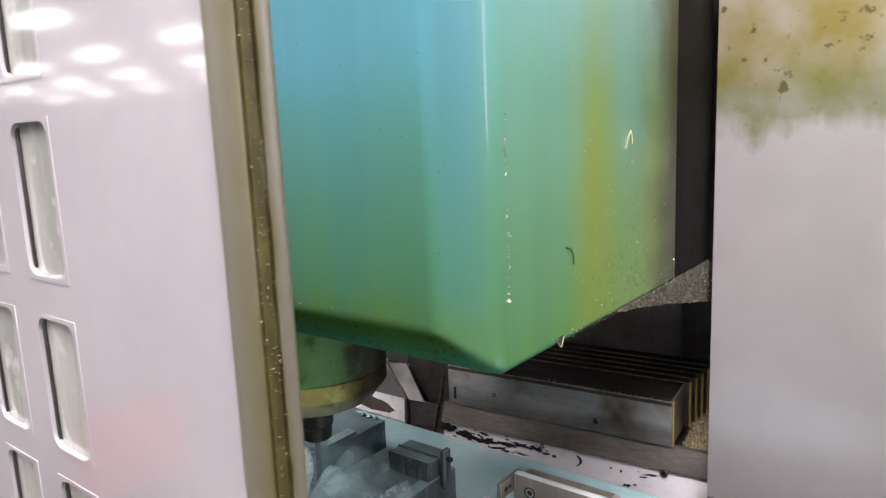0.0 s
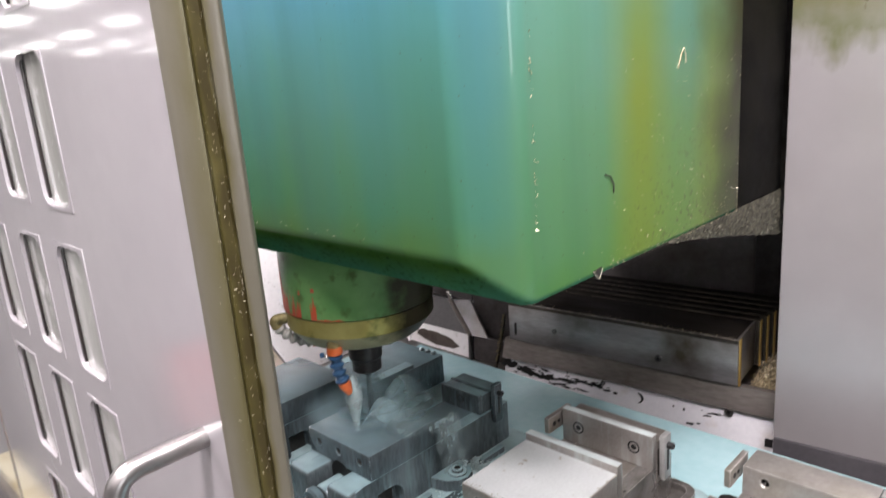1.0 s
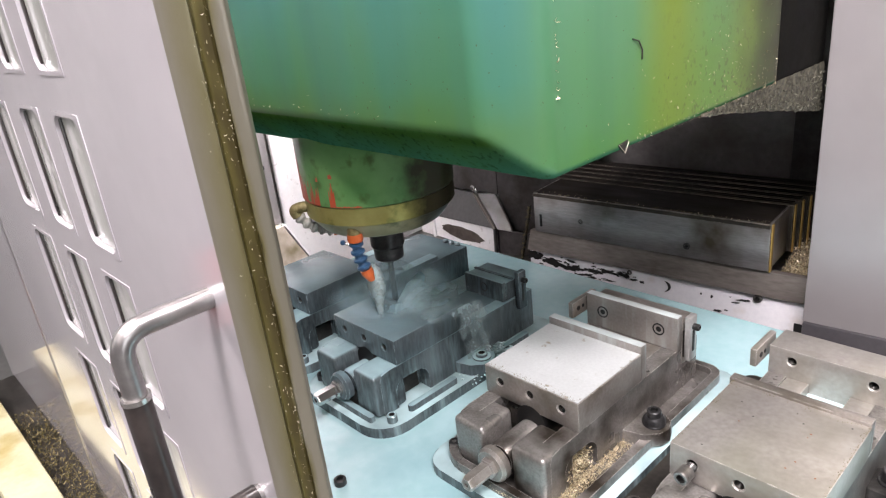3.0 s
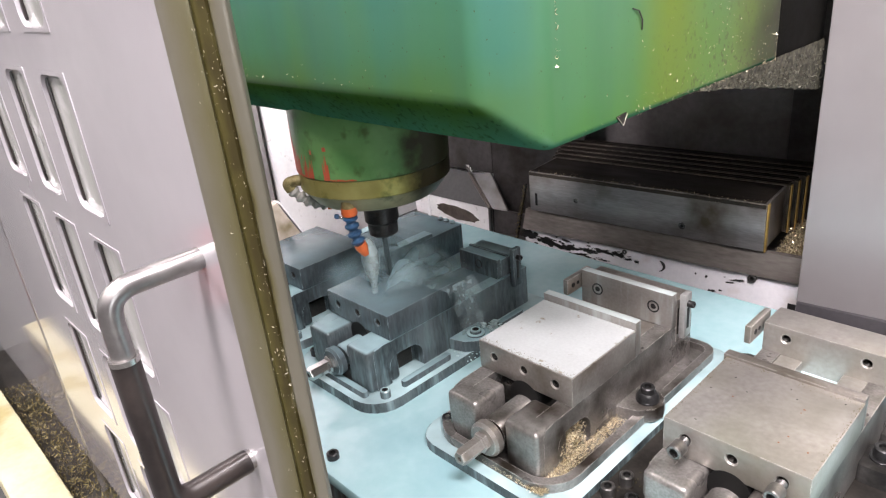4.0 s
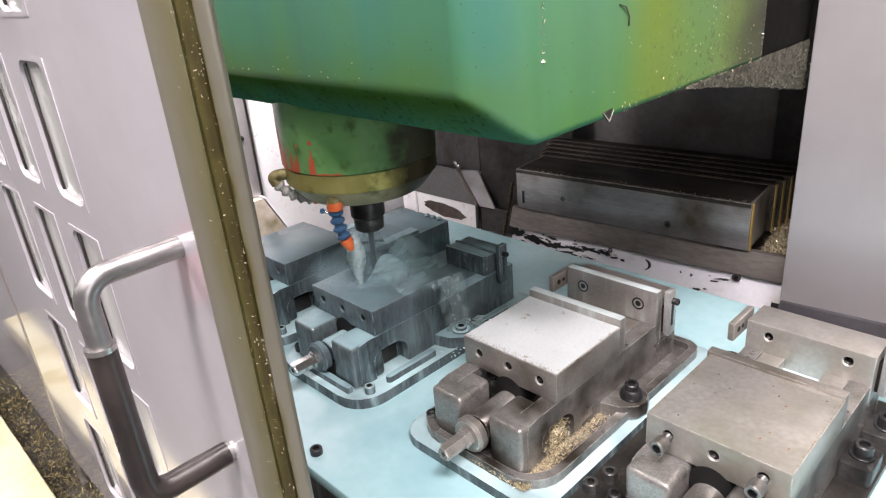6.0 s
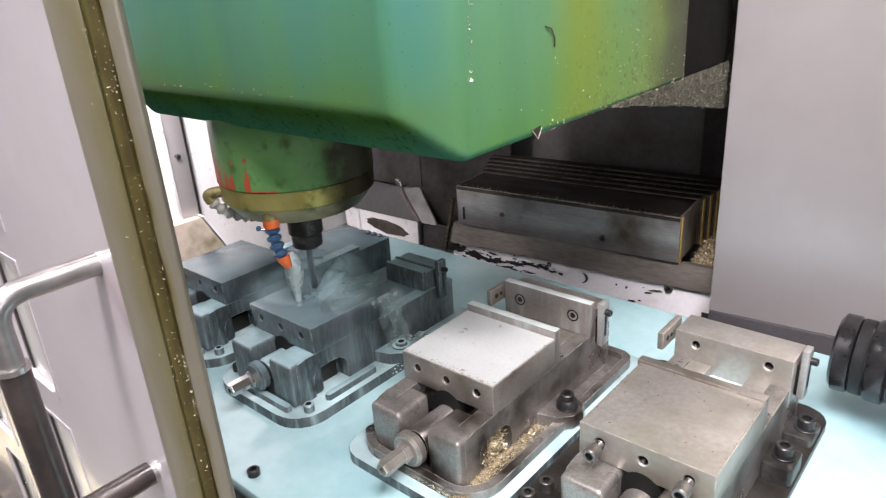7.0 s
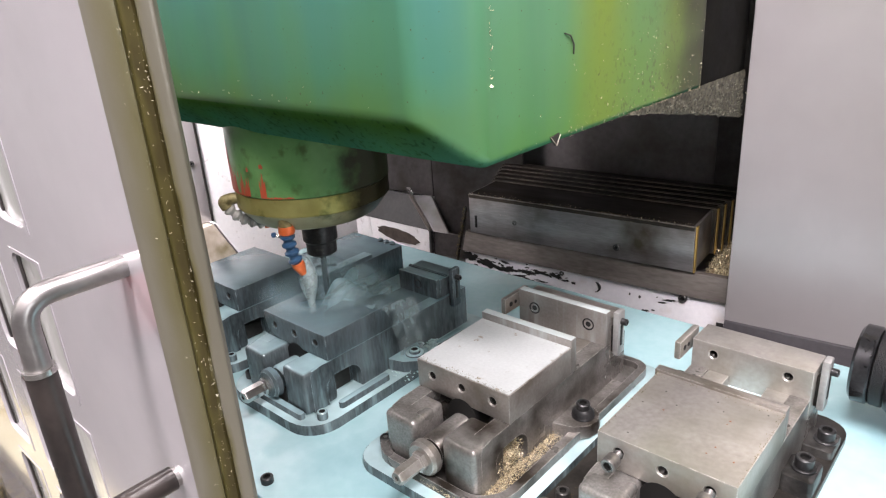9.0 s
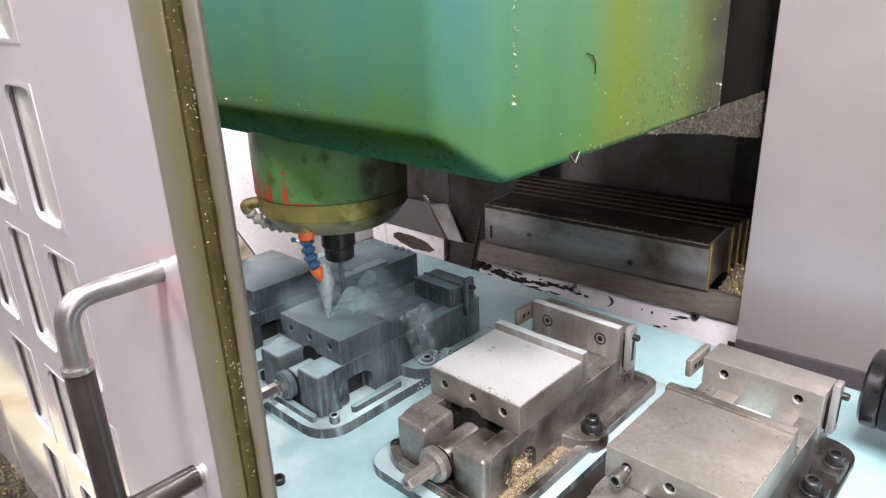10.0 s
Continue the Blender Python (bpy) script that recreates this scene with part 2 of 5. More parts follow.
def mist_mat(name, density, col=(0.62, 0.80, 0.82), scale=28.0, lo=0.35, hi=0.75, reach=(0.11, 0.03)):
    m, nt, p = nodes_of(name)
    co = coords(nt)
    out = nt.nodes["Material Output"]
    tr = nt.nodes.new("ShaderNodeBsdfTransparent")
    mx = nt.nodes.new("ShaderNodeMixShader")
    p.inputs["Base Color"].default_value = (*col, 1)
    p.inputs["Roughness"].default_value = 0.9
    p.inputs["Specular IOR Level"].default_value = 0.0
    sep = nt.nodes.new("ShaderNodeSeparateXYZ")
    nt.links.new(co, sep.inputs[0])
    r = math2(nt, "SQRT", math2(nt, "ADD", math2(nt, "MULTIPLY", sep.outputs[0], sep.outputs[0]), math2(nt, "MULTIPLY", sep.outputs[1], sep.outputs[1])))
    fac = math2(nt, "MULTIPLY", ramp(nt, noise_tex(nt, co, scale, 6), lo, hi, 0, density), ramp(nt, r, *reach))
    nt.links.new(fac, mx.inputs[0])
    nt.links.new(tr.outputs[0], mx.inputs[1])
    nt.links.new(p.outputs[0], mx.inputs[2])
    nt.links.new(mx.outputs[0], out.inputs[0])
    return m


M_HEAD = head_paint()
M_TABLE = surface("coolant_film", (0.36, 0.58, 0.615), (0.45, 0.655, 0.69), (0.07, 0.22), 0.0, 7, 60, bumps=0.04, stain=(0.27, 0.48, 0.53), stain_scale=4)
M_SIDE = surface("table_edge_iron", (0.05, 0.05, 0.05), (0.16, 0.16, 0.15), (0.3, 0.5), 0.6, 20, 200, stretch=(1, 1, 0.2), film=(0.42, 0.66, 0.68))
M_STEEL = surface("ground_steel", (0.26, 0.238, 0.218), (0.42, 0.392, 0.366), (0.28, 0.4), 0.7, 9, 240, bumps=0.05, stain=(0.165, 0.138, 0.105), stain_scale=13, stain_at=(0.48, 0.72), wear=(0.68, 0.65, 0.62))
M_PLATE = surface("jaw_plate_steel", (0.30, 0.28, 0.26), (0.42, 0.40, 0.38), (0.28, 0.4), 0.65, 12, 240, bumps=0.05, film=(0.62, 0.72, 0.73))
M_WORN = surface("worn_jaw_steel", (0.30, 0.282, 0.265), (0.48, 0.456, 0.435), (0.28, 0.42), 0.55, 8, 160, bumps=0.08, stain=(0.225, 0.215, 0.165), stain_scale=9, stain_at=(0.42, 0.75), wear=(0.72, 0.69, 0.66))
M_GUN = surface("worn_gunmetal", (0.07, 0.068, 0.066), (0.16, 0.155, 0.15), (0.28, 0.38), 0.75, 30, 200, stain=(0.03, 0.03, 0.03), stain_scale=12)
M_WETBASE = surface("coolant_flooded_base", (0.05, 0.062, 0.068), (0.16, 0.19, 0.20), (0.16, 0.265), 0.3, 20, 260, stretch=(1, 1, 0.3), bumps=0.15, film=(0.52, 0.72, 0.755), film_at=(0.5, 0.85))
M_STEELTOP = surface("dried_coolant_steel", (0.465, 0.490, 0.495), (0.585, 0.612, 0.618), (0.28, 0.4), 0.2, 9, 260, bumps=0.05, stain=(0.30, 0.27, 0.22), stain_scale=60, stain_at=(0.66, 0.72))
M_CAST = surface("cast_iron", (0.155, 0.146, 0.138), (0.42, 0.402, 0.384), (0.22, 0.36), 0.6, 10, 320, bumps=0.22, stain=(0.045, 0.037, 0.029), stain_scale=11, stain_at=(0.48, 0.70), wear=(0.68, 0.65, 0.61))
M_WET = surface("coolant_wet_iron", (0.045, 0.058, 0.064), (0.17, 0.205, 0.22), (0.16, 0.265), 0.3, 14, 260, stretch=(1, 1, 0.25), bumps=0.2, film=(0.33, 0.485, 0.52), film_at=(0.6, 0.95), wear=(0.40, 0.51, 0.54))
M_WETTOP = surface("coolant_wet_steel", (0.045, 0.058, 0.066), (0.145, 0.178, 0.195), (0.14, 0.265), 0.35, 14, 260, stretch=(1, 1, 0.25), bumps=0.12, film=(0.150, 0.220, 0.245), wear=(0.40, 0.51, 0.54))
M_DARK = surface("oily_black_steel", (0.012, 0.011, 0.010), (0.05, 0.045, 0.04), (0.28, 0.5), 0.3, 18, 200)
# near-black, hardly glossy colour of the head's rear
M_PITCH = surface("near_black_rear", (0.004, 0.004, 0.004), (0.014, 0.013, 0.011), (0.5, 0.75), 0.0, 18, 200)
M_COVER = surface("way_cover_steel", (0.22, 0.213, 0.217), (0.38, 0.37, 0.373), (0.28, 0.4), 0.6, 6, 90, stretch=(0.6, 1, 5), stain=(0.075, 0.058, 0.04), stain_scale=7, stain_at=(0.48, 0.70), wear=(0.5, 0.48, 0.45))
M_LEDGE = surface("oily_brown_steel", (0.10, 0.088, 0.078), (0.22, 0.20, 0.185), (0.28, 0.42), 0.4, 7, 110, stretch=(0.4, 1, 2), stain=(0.06, 0.045, 0.03), stain_scale=9, stain_at=(0.5, 0.75))
M_STEP = surface("dark_cover_step", (0.016, 0.014, 0.012), (0.055, 0.047, 0.038), (0.35, 0.55), 0.1, 12, 140, stretch=(0.3, 1, 2), wear=(0.34, 0.30, 0.24))
M_SLOPE = surface("grey_sloping_sheet", (0.058, 0.057, 0.058), (0.090, 0.089, 0.090), (0.3, 0.45), 0.3, 6, 110, stain=(0.03, 0.026, 0.022), stain_scale=10)
M_COVERTOP = surface("way_cover_dark_top", (0.006, 0.005, 0.005), (0.024, 0.020, 0.016), (0.4, 0.65), 0.0, 30, 200, stretch=(0.3, 1, 1))
M_BRASS = surface("brass_wiper", (0.48, 0.31, 0.08), (0.66, 0.46, 0.16), (0.28, 0.45), 0.6, 60, 300, stain=(0.14, 0.09, 0.03), stain_at=(0.62, 0.75))
M_APRON = surface("apron_paint", (0.58, 0.575, 0.61), (0.70, 0.69, 0.72), (0.3, 0.5), 0.05, 10, 120, stain=(0.42, 0.34, 0.26), stain_at=(0.6, 0.8))
M_DARKGREY = surface("plain_dark_grey", (0.050, 0.047, 0.052), (0.078, 0.073, 0.080), (0.28, 0.42), 0.0, 6, 120, bumps=0.05)
M_GRIME = surface("brown_oil_grime", (0.040, 0.032, 0.027), (0.105, 0.088, 0.076), (0.35, 0.5), 0.0, 40, 300)
M_SMEAR = plain("black_sealant", (0.012, 0.012, 0.012), 0.5)
M_PANEL = panel_paint()
M_WHITE = surface("white_guard_paint", (0.66, 0.65, 0.66), (0.78, 0.77, 0.78), (0.28, 0.4), 0.0, 5, 80, bumps=0.03, stain=(0.48, 0.46, 0.46), stain_scale=40, stain_at=(0.62, 0.7))
M_DOOR = surface("door_paint", (0.385, 0.365, 0.385), (0.43, 0.41, 0.43), (0.06, 0.12), 0.0, 3, 50, bumps=0.02, stain=(0.33, 0.31, 0.335), stain_scale=2.5, stain_at=(0.4, 0.75), coat=0.7)
M_BEIGE = surface("beige_paint", (0.42, 0.36, 0.30), (0.52, 0.46, 0.40), (0.3, 0.5), 0.0, 9, 90, stain=(0.2, 0.17, 0.1))
M_POST = post_paint("post_paint_oily", 0.85)
M_GROOVE = post_paint("oily_seal", 1.0)
M_SILL = surface("yellowed_sill", (0.40, 0.37, 0.23), (0.54, 0.51, 0.35), (0.3, 0.5), 0.0, 12, 90, stain=(0.3, 0.24, 0.08))
M_CHROME = surface("worn_bright_steel", (0.48, 0.46, 0.45), (0.62, 0.60, 0.58), (0.14, 0.26), 0.95, 30, 200, bumps=0.04)
M_HANDLE = surface("dulled_handle_steel", (0.27, 0.257, 0.257), (0.38, 0.365, 0.36), (0.30, 0.40), 0.9, 40, 250, bumps=0.05)
M_STOP = surface("bright_stop_steel", (0.34, 0.34, 0.335), (0.50, 0.50, 0.495), (0.28, 0.38), 0.5, 30, 200, bumps=0.05)
M_RUBBER = surface("black_rubber_grip", (0.012, 0.010, 0.010), (0.034, 0.027, 0.025), (0.26, 0.36), 0.0, 30, 220, bumps=0.08)
M_BLACK = surface("black_oxide", (0.018, 0.018, 0.019), (0.06, 0.06, 0.062), (0.28, 0.38), 0.55, 40, 300, stain=(0.16, 0.155, 0.15), stain_scale=30, stain_at=(0.62, 0.72))
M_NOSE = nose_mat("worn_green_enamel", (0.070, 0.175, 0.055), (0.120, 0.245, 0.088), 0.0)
M_RED = plain("red_primer", (0.35, 0.06, 0.025), 0.5)
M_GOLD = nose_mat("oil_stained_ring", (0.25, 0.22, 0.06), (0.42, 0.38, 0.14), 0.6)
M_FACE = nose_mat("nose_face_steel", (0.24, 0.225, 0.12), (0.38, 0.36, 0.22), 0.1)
M_ORANGE = surface("orange_plastic", (0.50, 0.10, 0.025), (0.66, 0.15, 0.04), (0.3, 0.45), 0.0, 60, 300, bumps=0.1)
M_BLUE = surface("blue_plastic", (0.018, 0.05, 0.11), (0.03, 0.085, 0.17), (0.28, 0.4), 0.0, 60, 300, bumps=0.1)
M_GREYP = surface("grey_plastic_links", (0.22, 0.21, 0.19), (0.34, 0.33, 0.30), (0.4, 0.6), 0.0, 90, 300)
M_CRUD = surface("chip_crusted_brass", (0.10, 0.08, 0.03), (0.24, 0.20, 0.09), (0.4, 0.6), 0.4, 120, 400, bumps=0.6)


def chip_mat():
    """Brass slivers, each a little different, some dull and dark with oil."""
    m, nt, p = nodes_of("brass_chips")
    rnd = nt.nodes.new("ShaderNodeNewGeometry").outputs["Random Per Island"]
    col = mixc(nt, ramp(nt, rnd, 0.0, 0.45), (0.15, 0.11, 0.05), (0.70, 0.60, 0.41))
    col = mixc(nt, ramp(nt, rnd, 0.6, 1.0), col, (0.95, 0.88, 0.66))
    nt.links.new(col, p.inputs["Base Color"])
    p.inputs["Metallic"].default_value, p.inputs["Roughness"].default_value = 0.55, 0.34
    return m


M_CHIP = chip_mat()
M_FLUFF = surface("chip_felted_edge", (0.016, 0.015, 0.010), (0.14, 0.13, 0.095), (0.6, 0.9), 0.0, 160, 700, bumps=1.0)
M_SPIN = surface("polished_black_steel", (0.022, 0.022, 0.024), (0.060, 0.060, 0.064), (0.12, 0.24), 0.6, 30, 240, bumps=0.05)
# thread coloured near black, painting in the shade inside tapped holes
M_THREAD = surface("shaded_thread", (0.008, 0.007, 0.006), (0.045, 0.040, 0.034), (0.35, 0.5), 0.3, 200, 900, bumps=0)
M_BOLT = surface("dull_bolt_steel", (0.15, 0.142, 0.135), (0.27, 0.26, 0.25), (0.25, 0.38), 0.75, 60, 300, bumps=0.1)


def crumb_mat():
    """Dry felted chips, from black to pale grey."""
    m, nt, p = nodes_of("felted_crumbs")
    rnd = nt.nodes.new("ShaderNodeNewGeometry").outputs["Random Per Island"]
    nt.links.new(mixc(nt, ramp(nt, rnd, 0.25, 1.0), (0.015, 0.014, 0.009), (0.20, 0.195, 0.150)), p.inputs["Base Color"])
    p.inputs["Roughness"].default_value = 0.7
    return m


M_CRUMB = crumb_mat()
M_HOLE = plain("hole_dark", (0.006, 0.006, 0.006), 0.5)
M_COLUMN = surface("oily_column_steel", (0.045, 0.042, 0.042), (0.10, 0.094, 0.094), (0.28, 0.38), 0.3, 4, 80, stain=(0.035, 0.029, 0.022), stain_scale=12, stain_at=(0.45, 0.7))
M_COLFACE = surface("column_face_steel", (0.120, 0.111, 0.110), (0.215, 0.203, 0.203), (0.28, 0.4), 0.25, 4, 80, stain=(0.10, 0.085, 0.068), stain_scale=9, stain_at=(0.5, 0.8))


def knurled():
    m, nt, p = nodes_of("knurled_black_steel")
    co = coords(nt)
    sep = nt.nodes.new("ShaderNodeSeparateXYZ")
    nt.links.new(co, sep.inputs[0])
    ang = math2(nt, "MULTIPLY", math2(nt, "ARCTAN2", math2(nt, "SUBTRACT", sep.outputs[1], 0.385), math2(nt, "SUBTRACT", sep.outputs[2], 0.061)), 60.0)
    ax = math2(nt, "MULTIPLY", sep.outputs[0], 2200.0)
    h = math2(nt, "MAXIMUM", math2(nt, "SINE", math2(nt, "ADD", ang, ax)), math2(nt, "SINE", math2(nt, "SUBTRACT", ang, ax)))
    p.inputs["Base Color"].default_value = (0.05, 0.05, 0.052, 1)
    p.inputs["Metallic"].default_value, p.inputs["Roughness"].default_value = 0.7, 0.35
    bump(nt, p, h, 0.8, 0.001)
    return m


M_KNURL = knurled()
M_GLASS = surface("milky_door_pane", (0.28, 0.285, 0.265), (0.44, 0.445, 0.43), (0.06, 0.22), 0.0, 16, 120, stretch=(1, 1, 0.16), stain=(0.46, 0.46, 0.45), stain_scale=45, stain_at=(0.60, 0.70), coat=0.6)
M_REDSHEET = surface("red_sheet_enamel", (0.42, 0.035, 0.035), (0.52, 0.055, 0.05), (0.2, 0.35), 0.0, 5, 80, bumps=0.03)
M_FLOOR = surface("shop_floor", (0.09, 0.09, 0.088), (0.15, 0.15, 0.145), (0.4, 0.6), 0, 2, 30)
M_SHOPWALL = surface("shop_wall", (0.38, 0.38, 0.375), (0.46, 0.46, 0.45), (0.6, 0.8), 0, 0.4, 20)
M_FLECK = plain("pale_flecks", (0.42, 0.39, 0.30), 0.5)
M_RUN = surface("running_coolant", (0.48, 0.64, 0.66), (0.62, 0.76, 0.78), (0.08, 0.2), 0.0, 60, 300, bumps=0.1)
M_POOL = plain("coolant_pool", (0.55, 0.74, 0.77), 0.12)
M_DAY = plain("daylight_pane", (0.95, 0.98, 1.0), 0.3, 0.0, 9.0)
M_RUST = plain("rust_speck", (0.28, 0.09, 0.02), 0.7)
M_TUBE = plain("tube_light_glow", (1.0, 0.97, 0.95), 0.5, 0.0, 26.0)
M_SPRAY = mist_mat("coolant_spray", 0.38, (0.62, 0.74, 0.75), 70, -0.2, 0.6, (0.06, 0.03))

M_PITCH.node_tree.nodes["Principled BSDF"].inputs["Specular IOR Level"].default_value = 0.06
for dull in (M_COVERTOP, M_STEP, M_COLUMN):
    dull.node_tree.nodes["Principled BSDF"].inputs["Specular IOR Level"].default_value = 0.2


# ---- mesh helpers ----
def part(name, bm, material, parent=None, label=""):
    me = bpy.data.meshes.new(name)
    bm.to_mesh(me)
    bm.free()
    for f in me.polygons:
        f.use_smooth = True
    me.materials.append(material)
    ob = new(name, me)
    me.set_sharp_from_angle(angle=radians(35))
    if parent:
        ob.parent = parent
    return tagged(ob, label) if label else ob


def thing(name, label, category, group="", kind="", at=None):
    ob = new(name)
    ob.empty_display_size = 0.02
    if at is not None:
        ob.matrix_world = at
    return tagged(ob, label, category, group, kind)


def add_box(bm, x0, x1, y0, y1, z0, z1, r=0.0015, seg=2):
    g = bmesh.ops.create_cube(bm, size=1)["verts"]
    bmesh.ops.transform(bm, verts=g, matrix=Matrix.Translation(((x0 + x1) / 2, (y0 + y1) / 2, (z0 + z1) / 2)) @ Matrix.Diagonal((x1 - x0, y1 - y0, z1 - z0, 1)))
    if r:
        es = {e for v in g for e in v.link_edges}
        bmesh.ops.bevel(bm, geom=list(es), offset=r, segments=seg, affect="EDGES", profile=0.5)
    return bm


def box(*a, **k):
    return add_box(bmesh.new(), *a, **k)


def add_lathe(bm, profile, n=32, m=Matrix(), closed=True):
    """profile: (radius, height) pairs turned about z, then placed by m."""
    rings = []
    for r, h in profile:
        if r < 1e-6:
            rings.append([bm.verts.new(m @ Vector((0, 0, h)))])
        else:
            rings.append([bm.verts.new(m @ Vector((r * math.cos(2 * math.pi * i / n), r * math.sin(2 * math.pi * i / n), h))) for i in range(n)])
    for a, b in zip(rings, rings[1:]):
        for i in range(n):
            j = (i + 1) % n
            if len(a) == 1 and len(b) == 1:
                continue
            if len(a) == 1:
                bm.faces.new((a[0], b[j], b[i]))
            elif len(b) == 1:
                bm.faces.new((a[i], a[j], b[0]))
            else:
                bm.faces.new((a[i], a[j], b[j], b[i]))
    bmesh.ops.recalc_face_normals(bm, faces=bm.faces)
    return bm


def lathe(profile, n=32, m=Matrix()):
    return add_lathe(bmesh.new(), profile, n, m)


def add_prism(bm, pts, h0, h1, m=Matrix(), r=0.0, seg=2):
    """A flat outline raised from h0 to h1 along z, placed by m, its upper rim rounded by r."""
    lo = [bm.verts.new(m @ Vector((x, y, h0))) for x, y in pts]
    hi = [bm.verts.new(m @ Vector((x, y, h1))) for x, y in pts]
    n = len(pts)
    bm.faces.new(lo[::-1])
    top = bm.faces.new(hi)
    for i in range(n):
        bm.faces.new((lo[i], lo[(i + 1) % n], hi[(i + 1) % n], hi[i]))
    if r:
        bmesh.ops.bevel(bm, geom=list(top.edges), offset=r, segments=seg, affect="EDGES", profile=0.5)
    bmesh.ops.recalc_face_normals(bm, faces=bm.faces)
    return bm


def prism(*a, **k):
    return add_prism(bmesh.new(), *a, **k)


def round_rect(x0, x1, y0, y1, r, n=5):
    out = []
    rs = r if isinstance(r, tuple) else (r,) * 4
    for (cx, cy, a0), rr in zip(((x1, y1, 0), (x0, y1, 90), (x0, y0, 180), (x1, y0, 270)), rs):
        sx, sy = (-1 if cx == x1 else 1), (-1 if cy == y1 else 1)
        for i in range(n + 1):
            a = radians(a0 + 90 * i / n)
            out.append((cx + sx * rr + rr * math.cos(a), cy + sy * rr + rr * math.sin(a)))
    return out


def add_frame(bm, outer, inner, h0, h1, m=Matrix()):
    """A ring between two outlines of as many points."""
    n = len(outer)
    v = [[bm.verts.new(m @ Vector((x, y, h))) for x, y in o] for o, h in ((outer, h0), (outer, h1), (inner, h1), (inner, h0))]
    for k in range(4):
        a, b = v[k], v[(k + 1) % 4]
        for i in range(n):
            j = (i + 1) % n
            bm.faces.new((a[i], a[j], b[j], b[i]))
    bmesh.ops.recalc_face_normals(bm, faces=bm.faces)
    return bm


def tube(points, r, n=14, bm=None, radii=None):
    bm = bm or bmesh.new()
    ps = [Vector(p) for p in points]
    rings, up = [], None
    for i, p in enumerate(ps):
        d = (ps[min(i + 1, len(ps) - 1)] - ps[max(i - 1, 0)]).normalized()
        if up is None:
            up = d.orthogonal().normalized()
        up = (up - d * up.dot(d)).normalized()
        w = d.cross(up)
        rr = radii[i] if radii else r
        rings.append([bm.verts.new(p + rr * (math.cos(2 * math.pi * k / n) * up + math.sin(2 * math.pi * k / n) * w)) for k in range(n)])
    for a, b in zip(rings, rings[1:]):
        for k in range(n):
            bm.faces.new((a[k], a[(k + 1) % n], b[(k + 1) % n], b[k]))
    bm.faces.new(rings[0][::-1])
    bm.faces.new(rings[-1])
    bmesh.ops.recalc_face_normals(bm, faces=bm.faces)
    return bm


def bend(points, r=0.02, n=6):
    """The corner points of a bent rod, its corners rounded by r."""
    ps = [Vector(p) for p in points]
    out = [ps[0]]
    for a, b, c in zip(ps, ps[1:], ps[2:]):
        u, w = (a - b).normalized() * r, (c - b).normalized() * r
        for i in range(n + 1):
            t = i / n
            out.append((b + u) * (1 - t) ** 2 + b * 2 * t * (1 - t) + (b + w) * t ** 2)
    return out + [ps[-1]]


RX90, RY90 = pose(0, 0, 0, 90, 0, 0), pose(0, 0, 0, 0, 90, 0)


def cap_screw(parent, at, d=0.016, h=0.01, mat=None, washer=0.0, name="cap_screw"):
    """A socket head cap screw standing on z = 0 of its place."""
    s = part(name, lathe([(d / 2, -0.003), (d / 2, h - 0.0012), (d / 2 - 0.0012, h), (d * 0.29, h), (d * 0.27, h - 0.005), (0, h - 0.005)], 20, at), mat or M_BLACK, parent)
    part("socket", lathe([(0, h - 0.0042), (d * 0.275, h - 0.0042), (d * 0.275, h - 0.0002), (d * 0.26, h - 0.0002), (d * 0.25, h - 0.0036), (0, h - 0.0036)], 6, at), M_HOLE, s)
    if washer:
        part("washer", lathe([(0, 0), (washer, 0), (washer, 0.002), (washer - 0.0006, 0.0026), (0, 0.0026)], 24, at), mat or M_BLACK, s)
    return s


def chips_mesh(rng, place, count, size=(0.003, 0.009)):
    """Curled slivers of swarf, placed by place(rng)."""
    bm = bmesh.new()
    for _ in range(count):
        p = Vector(place(rng))
        l = rng.uniform(*size)
        w = l * rng.uniform(0.045, 0.12)
        m = Matrix.Translation(p) @ Euler((rng.uniform(-1, 1), rng.uniform(-1, 1), rng.uniform(0, 6.3))).to_matrix().to_4x4()
        c = rng.uniform(0.1, 0.6) * l
        row = [(bm.verts.new(m @ Vector((l * (t - 0.5), -w, c * (t - 0.5) ** 2 * 4))), bm.verts.new(m @ Vector((l * (t - 0.5), w, c * (t - 0.5) ** 2 * 4 + w * 0.5)))) for t in (0, 0.33, 0.66, 1)]
        for (a, b), (c2, d) in zip(row, row[1:]):
            bm.faces.new((a, b, d, c2))
    return bm

T = -0.03   # height of the table's top
Z_FLOOR = T - 0.85

# ---- the shop round the machine ----
def shop():
    tagged(part("floor", box(-36, 6, -20, 3, Z_FLOOR - 0.1, Z_FLOOR, r=0), M_FLOOR), "grey sealed concrete shop floor", "floor", kind="structure")
    tagged(part("ceiling", box(-36, 6, -20, 3, Z_FLOOR + 4.0, Z_FLOOR + 4.1, r=0), M_SHOPWALL), "pale painted shop ceiling", "ceiling", kind="structure")
    for name, b in (("wall_west", (-36.1, -36, -20, 3)), ("wall_east", (6, 6.1, -20, 3)), ("wall_south", (-36.1, 6.1, -20.1, -20)), ("wall_north", (-36.1, 6.1, 3, 3.1))):
        tagged(part(name, box(*b, Z_FLOOR, Z_FLOOR + 4.0, r=0), M_SHOPWALL), "pale painted shop wall", "wall", kind="structure")


